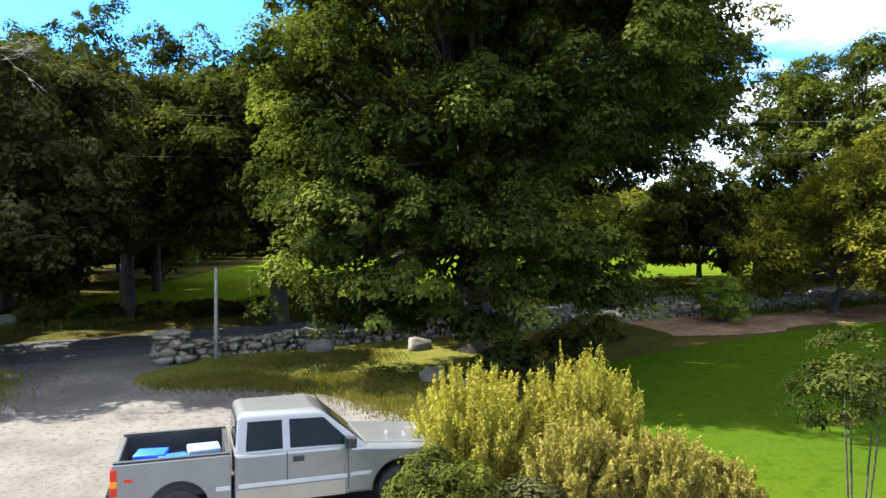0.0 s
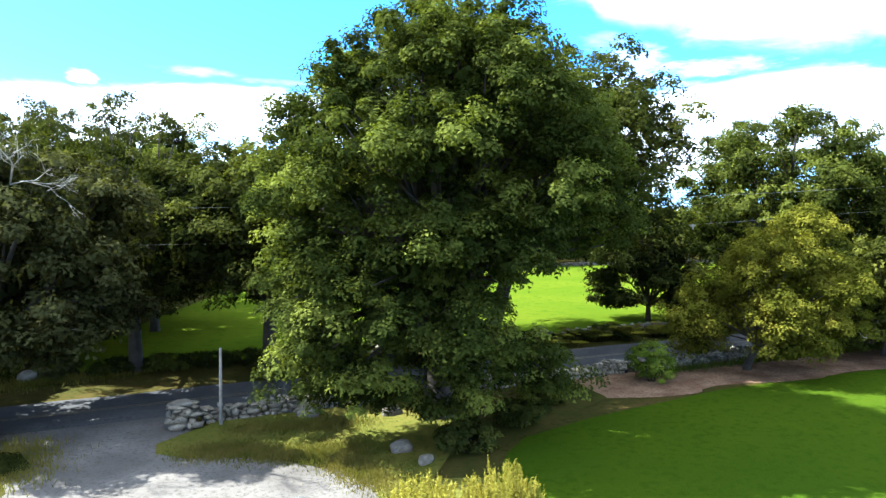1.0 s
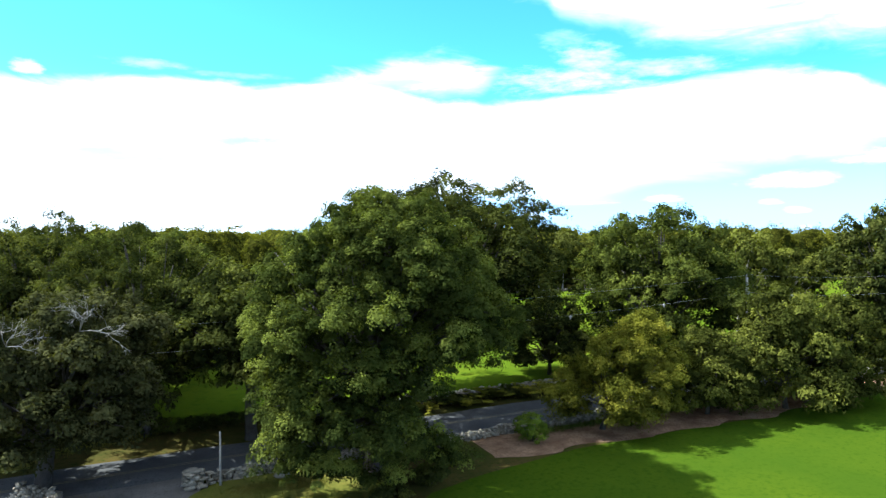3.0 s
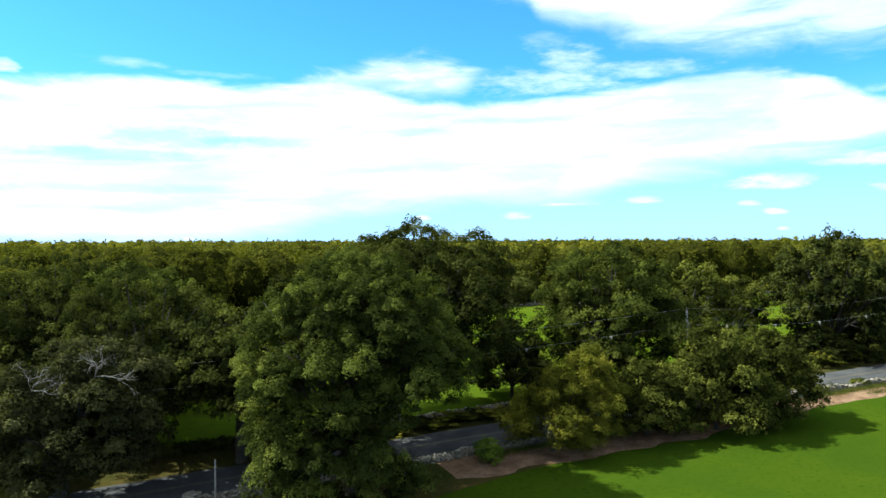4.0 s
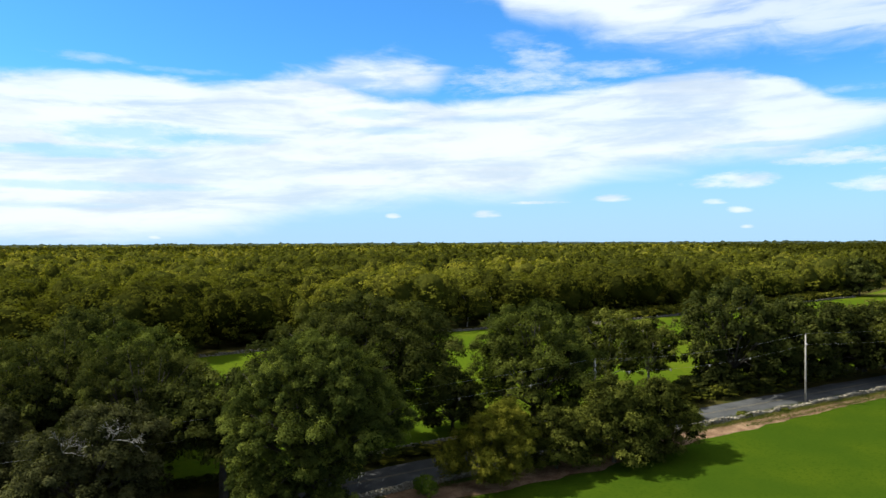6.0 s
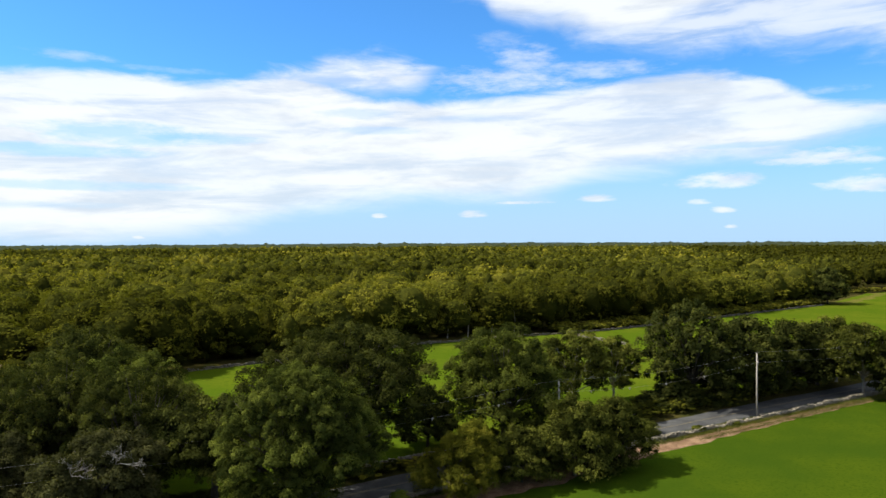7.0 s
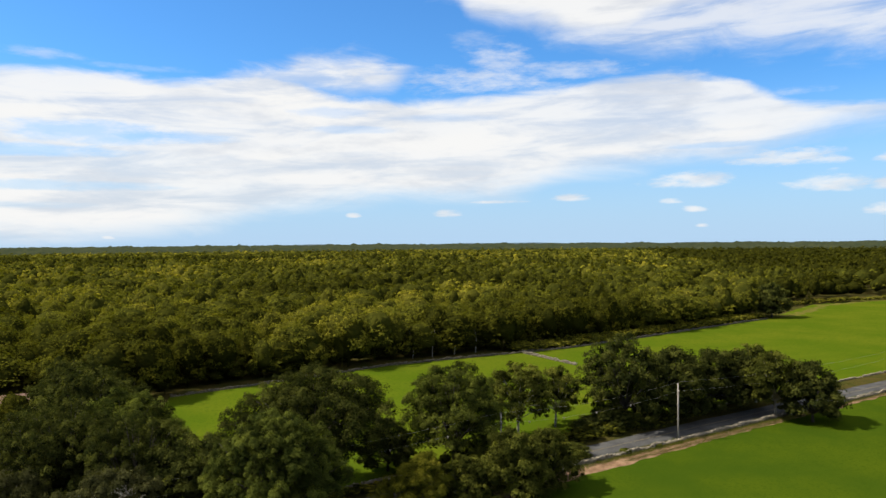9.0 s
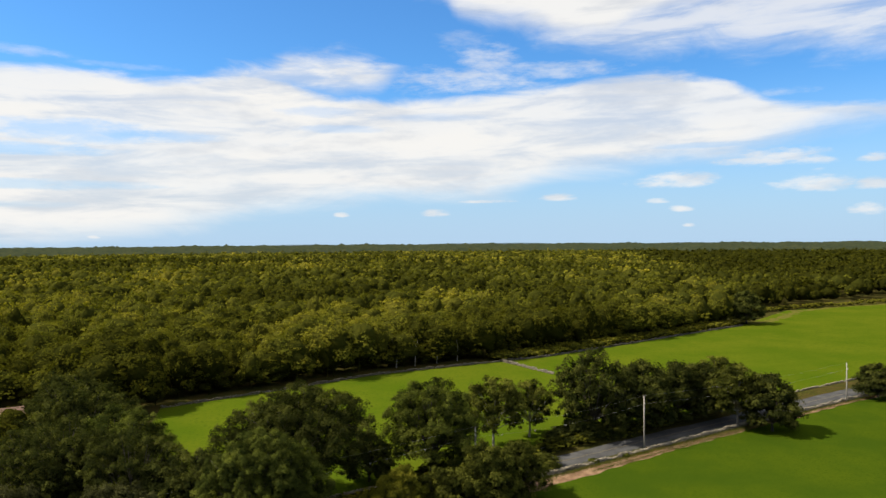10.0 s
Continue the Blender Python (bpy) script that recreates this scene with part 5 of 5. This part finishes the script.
def far_house(x, y, turn):
    root = thing("house", pose(x, y, gz(x, y), 0, 0, turn), "small brown shingled house with white trim among trees", "house")
    bm = bmesh.new()
    box(bm, -4.5, -3.2, -0.3, 4.5, 3.2, 3.4)
    part("wall", bm, SHINGLE, root, smooth=False)
    bm = bmesh.new()
    v = [bm.verts.new(p) for p in ((-4.8, -3.6, 3.2), (4.8, -3.6, 3.2), (4.8, 0, 5.6), (-4.8, 0, 5.6), (4.8, 3.6, 3.2), (-4.8, 3.6, 3.2), (-4.8, -3.6, 3.05), (4.8, -3.6, 3.05), (4.8, 3.6, 3.05), (-4.8, 3.6, 3.05))]
    for f in ((0, 1, 2, 3), (3, 2, 4, 5), (6, 9, 8, 7), (0, 6, 7, 1), (5, 4, 8, 9), (0, 3, 5, 9, 6), (1, 7, 8, 4, 2)):
        bm.faces.new([v[k] for k in f])
    part("roof", bm, SHINGLE, root, smooth=False)
    for sx in (-4.55, 4.5):
        bm = bmesh.new()
        box(bm, sx, -3.26, -0.2, sx + 0.08, -3.0, 3.1)
        part("corner_board", bm, TRIM, root, "white corner board", smooth=False)
    for wx in (-2.4, 0.3, 2.8):
        bm = bmesh.new()
        box(bm, wx - 0.55, -3.27, 1.0, wx + 0.55, -3.18, 2.4, 0.02)
        frame_ = part("window", bm, TRIM, root, "white framed window", smooth=False)
        bm = bmesh.new()
        box(bm, wx - 0.42, -3.29, 1.13, wx + 0.42, -3.262, 2.27)
        part("pane", bm, GLASS, frame_, "dark glass", smooth=False)


far_house(-53.5, 97.0, 20)

for bx, by, bh, bs in ((51.4, 150.5, 9.5, 5), (117, 179, 9.0, 6), (58.5, 152.5, 8.0, 7), (44.0, 147.8, 9.0, 8), (38, 146.5, 8.5, 9)):
    rng_b = np.random.default_rng(bs)
    root_b = thing("bare_tree", pose(bx, by, gz(bx, by)), "pale bare-trunked tree at the wood's edge", "tree", "pale trunks at the wood's edge")
    bm_b = bmesh.new()
    lobes_b = [(rng_b.uniform(-1.6, 1.6), rng_b.uniform(-1.2, 0.6), bh * rng_b.uniform(0.75, 1.05), 1.0, 1.0, 0.8) for _ in range(5)]
    limbs(bm_b, rng_b, Vector((0, 0, 0)), Vector((0.3, 0, bh * 0.55)), lobes_b, 0.16)
    part("trunk", bm_b, PALEBARK, root_b)


# the scrub along the meadow wall
def hedge_scrub():
    rng = np.random.default_rng(91)
    protos = [tree_proto(rng, 150, 0.15, 1) for _ in range(4)]
    p = []
    for (x0, y0), (x1, y1) in zip(far_wall[3:], far_wall[4:]):
        for t in np.arange(0, 1, 1.6 / math.hypot(x1 - x0, y1 - y0)):
            for row in (2.0, 4.4, 6.6):
                p.append((x0 + (x1 - x0) * t - 0.42 * row + rng.uniform(-0.6, 0.6), y0 + (y1 - y0) * t + 0.9 * row + rng.uniform(-0.8, 0.8)))
    for (x0, y0), (x1, y1) in zip([(203, 232), (262, 258)], [(262, 258), (345, 276)]):
        for t in np.arange(0, 1, 2.0 / math.hypot(x1 - x0, y1 - y0)):
            p.append((x0 + (x1 - x0) * t, y0 + (y1 - y0) * t + rng.uniform(-1, 3)))
    plant("hedge_scrub", rng, np.array(p), protos, 3.6, 2.4, "scrubby bushes along the meadow wall", 0.6)
    for u0, u1, tall in ((-1.0, 26.0, 0.9), (26.0, 92.0, 1.9)):
        p = np.array([along(u + rng.uniform(-0.8, 0.8), v + rng.uniform(-0.6, 0.6)) for u in np.arange(u0, u1, 2.0) for v in ((8.6,) if tall < 1 else (9.0, 11.0))])
        plant("roadside_scrub", rng, p, protos, 3.2, tall, "dark scrub between the road and the meadow")


hedge_scrub()


# dry grass standing on the bank and verges
def tufts(name, n, spots, tall, mat, seed, label):
    rng = np.random.default_rng(seed)
    P = []
    for x0, y0, x1, y1, w in spots:
        t = rng.random(n)
        P.append(np.c_[x0 + (x1 - x0) * t + rng.normal(scale=w, size=n), y0 + (y1 - y0) * t + rng.normal(scale=w, size=n)])
    p = np.concatenate(P)
    h = tall * rng.uniform(0.4, 1.2, len(p))
    b = np.c_[p, ground_z(p[:, 0], p[:, 1]) + 0.03]
    a = rng.uniform(0, math.tau, len(p))
    side = np.c_[np.cos(a), np.sin(a), np.zeros(len(p))] * 0.018
    lean = np.c_[rng.normal(scale=0.3, size=(len(p), 2)), np.ones(len(p))] * h[:, None]
    v = np.stack([b - side, b + side, b + lean], 1).reshape(-1, 3)
    tagged(new(name, mesh_of(name, v, np.arange(len(v)).reshape(-1, 3), mat)), label, "grass", "", "stuff")


STRAW = leaf_material("straw", (0.080, 0.082, 0.016), (0.125, 0.105, 0.028))
tufts("dry_grass", 9000, [(-8.6, 23.0, -6, 23.2, 0.5), (-6, 22.6, -2, 22.8, 0.6), (-3, 22.5, -0.5, 19.0, 0.6), (-7.5, 25.5, -2, 26.2, 0.6), (0.0, 18, 0.8, 14.5, 0.5)], 0.13, STRAW, 95, "dry ochre grass on the bank")
tufts("verge_grass", 3500, [(52, 47.2, 75, 55.2, 0.5), (78, 56, 118, 69.5, 0.5), along(10, 9.4) + along(70, 9.6) + (0.8,), along(70, 9.5) + along(140, 9.6) + (0.8,), (-30, 29.5, -21, 34.5, 0.8), (-22, 35.0, -16, 37.2, 0.7), (-16, 24.0, -14.2, 20.5, 0.9)], 0.3, STRAW, 96, "rough grass on the road's verges")

WEEDS = leaf_material("wayside_weeds", (0.040, 0.056, 0.010), (0.066, 0.072, 0.016))
tufts("wayside_weeds", 4200, [along(12, -0.9) + along(40, -1.0) + (0.25,), along(48, -0.8) + along(80, -0.8) + (0.35,), along(80, -0.8) + along(120, -0.8) + (0.35,), along(120, -0.8) + along(170, -0.8) + (0.35,), along(20, 1.0) + along(90, 1.0) + (0.25,), along(90, 1.0) + along(170, 1.0) + (0.25,), along(56, -2.6) + along(110, -1.7) + (0.3,)], 0.42, WEEDS, 97, "green weeds at the foot of the roadside wall")

dry_wall("driveway_wall", [(-20.4, 26.6), (-17.5, 25.2), (-16.9, 22.4)], 0.75, 0.7, 0.42, 101, "tumbled field stones at the driveway's mouth", single=90)

# the roadside wall last: a squared end pillar, then single stones
dry_wall("gate_pillar", [(-10.45, 26.1), (-9.45, 26.45)], 0.95, 0.9, 0.46, 98, "square field stone pillar at the wall's end", single=60)
dry_wall("roadside_wall", [along(-9.3, 0.2), along(60, 0.2), along(175, 0.2)], 0.72, 0.62, 0.34, 99, "tumbled grey field stone wall along the road", single=300)


# low hills closing the horizon; their blue is distance haze put into the colour
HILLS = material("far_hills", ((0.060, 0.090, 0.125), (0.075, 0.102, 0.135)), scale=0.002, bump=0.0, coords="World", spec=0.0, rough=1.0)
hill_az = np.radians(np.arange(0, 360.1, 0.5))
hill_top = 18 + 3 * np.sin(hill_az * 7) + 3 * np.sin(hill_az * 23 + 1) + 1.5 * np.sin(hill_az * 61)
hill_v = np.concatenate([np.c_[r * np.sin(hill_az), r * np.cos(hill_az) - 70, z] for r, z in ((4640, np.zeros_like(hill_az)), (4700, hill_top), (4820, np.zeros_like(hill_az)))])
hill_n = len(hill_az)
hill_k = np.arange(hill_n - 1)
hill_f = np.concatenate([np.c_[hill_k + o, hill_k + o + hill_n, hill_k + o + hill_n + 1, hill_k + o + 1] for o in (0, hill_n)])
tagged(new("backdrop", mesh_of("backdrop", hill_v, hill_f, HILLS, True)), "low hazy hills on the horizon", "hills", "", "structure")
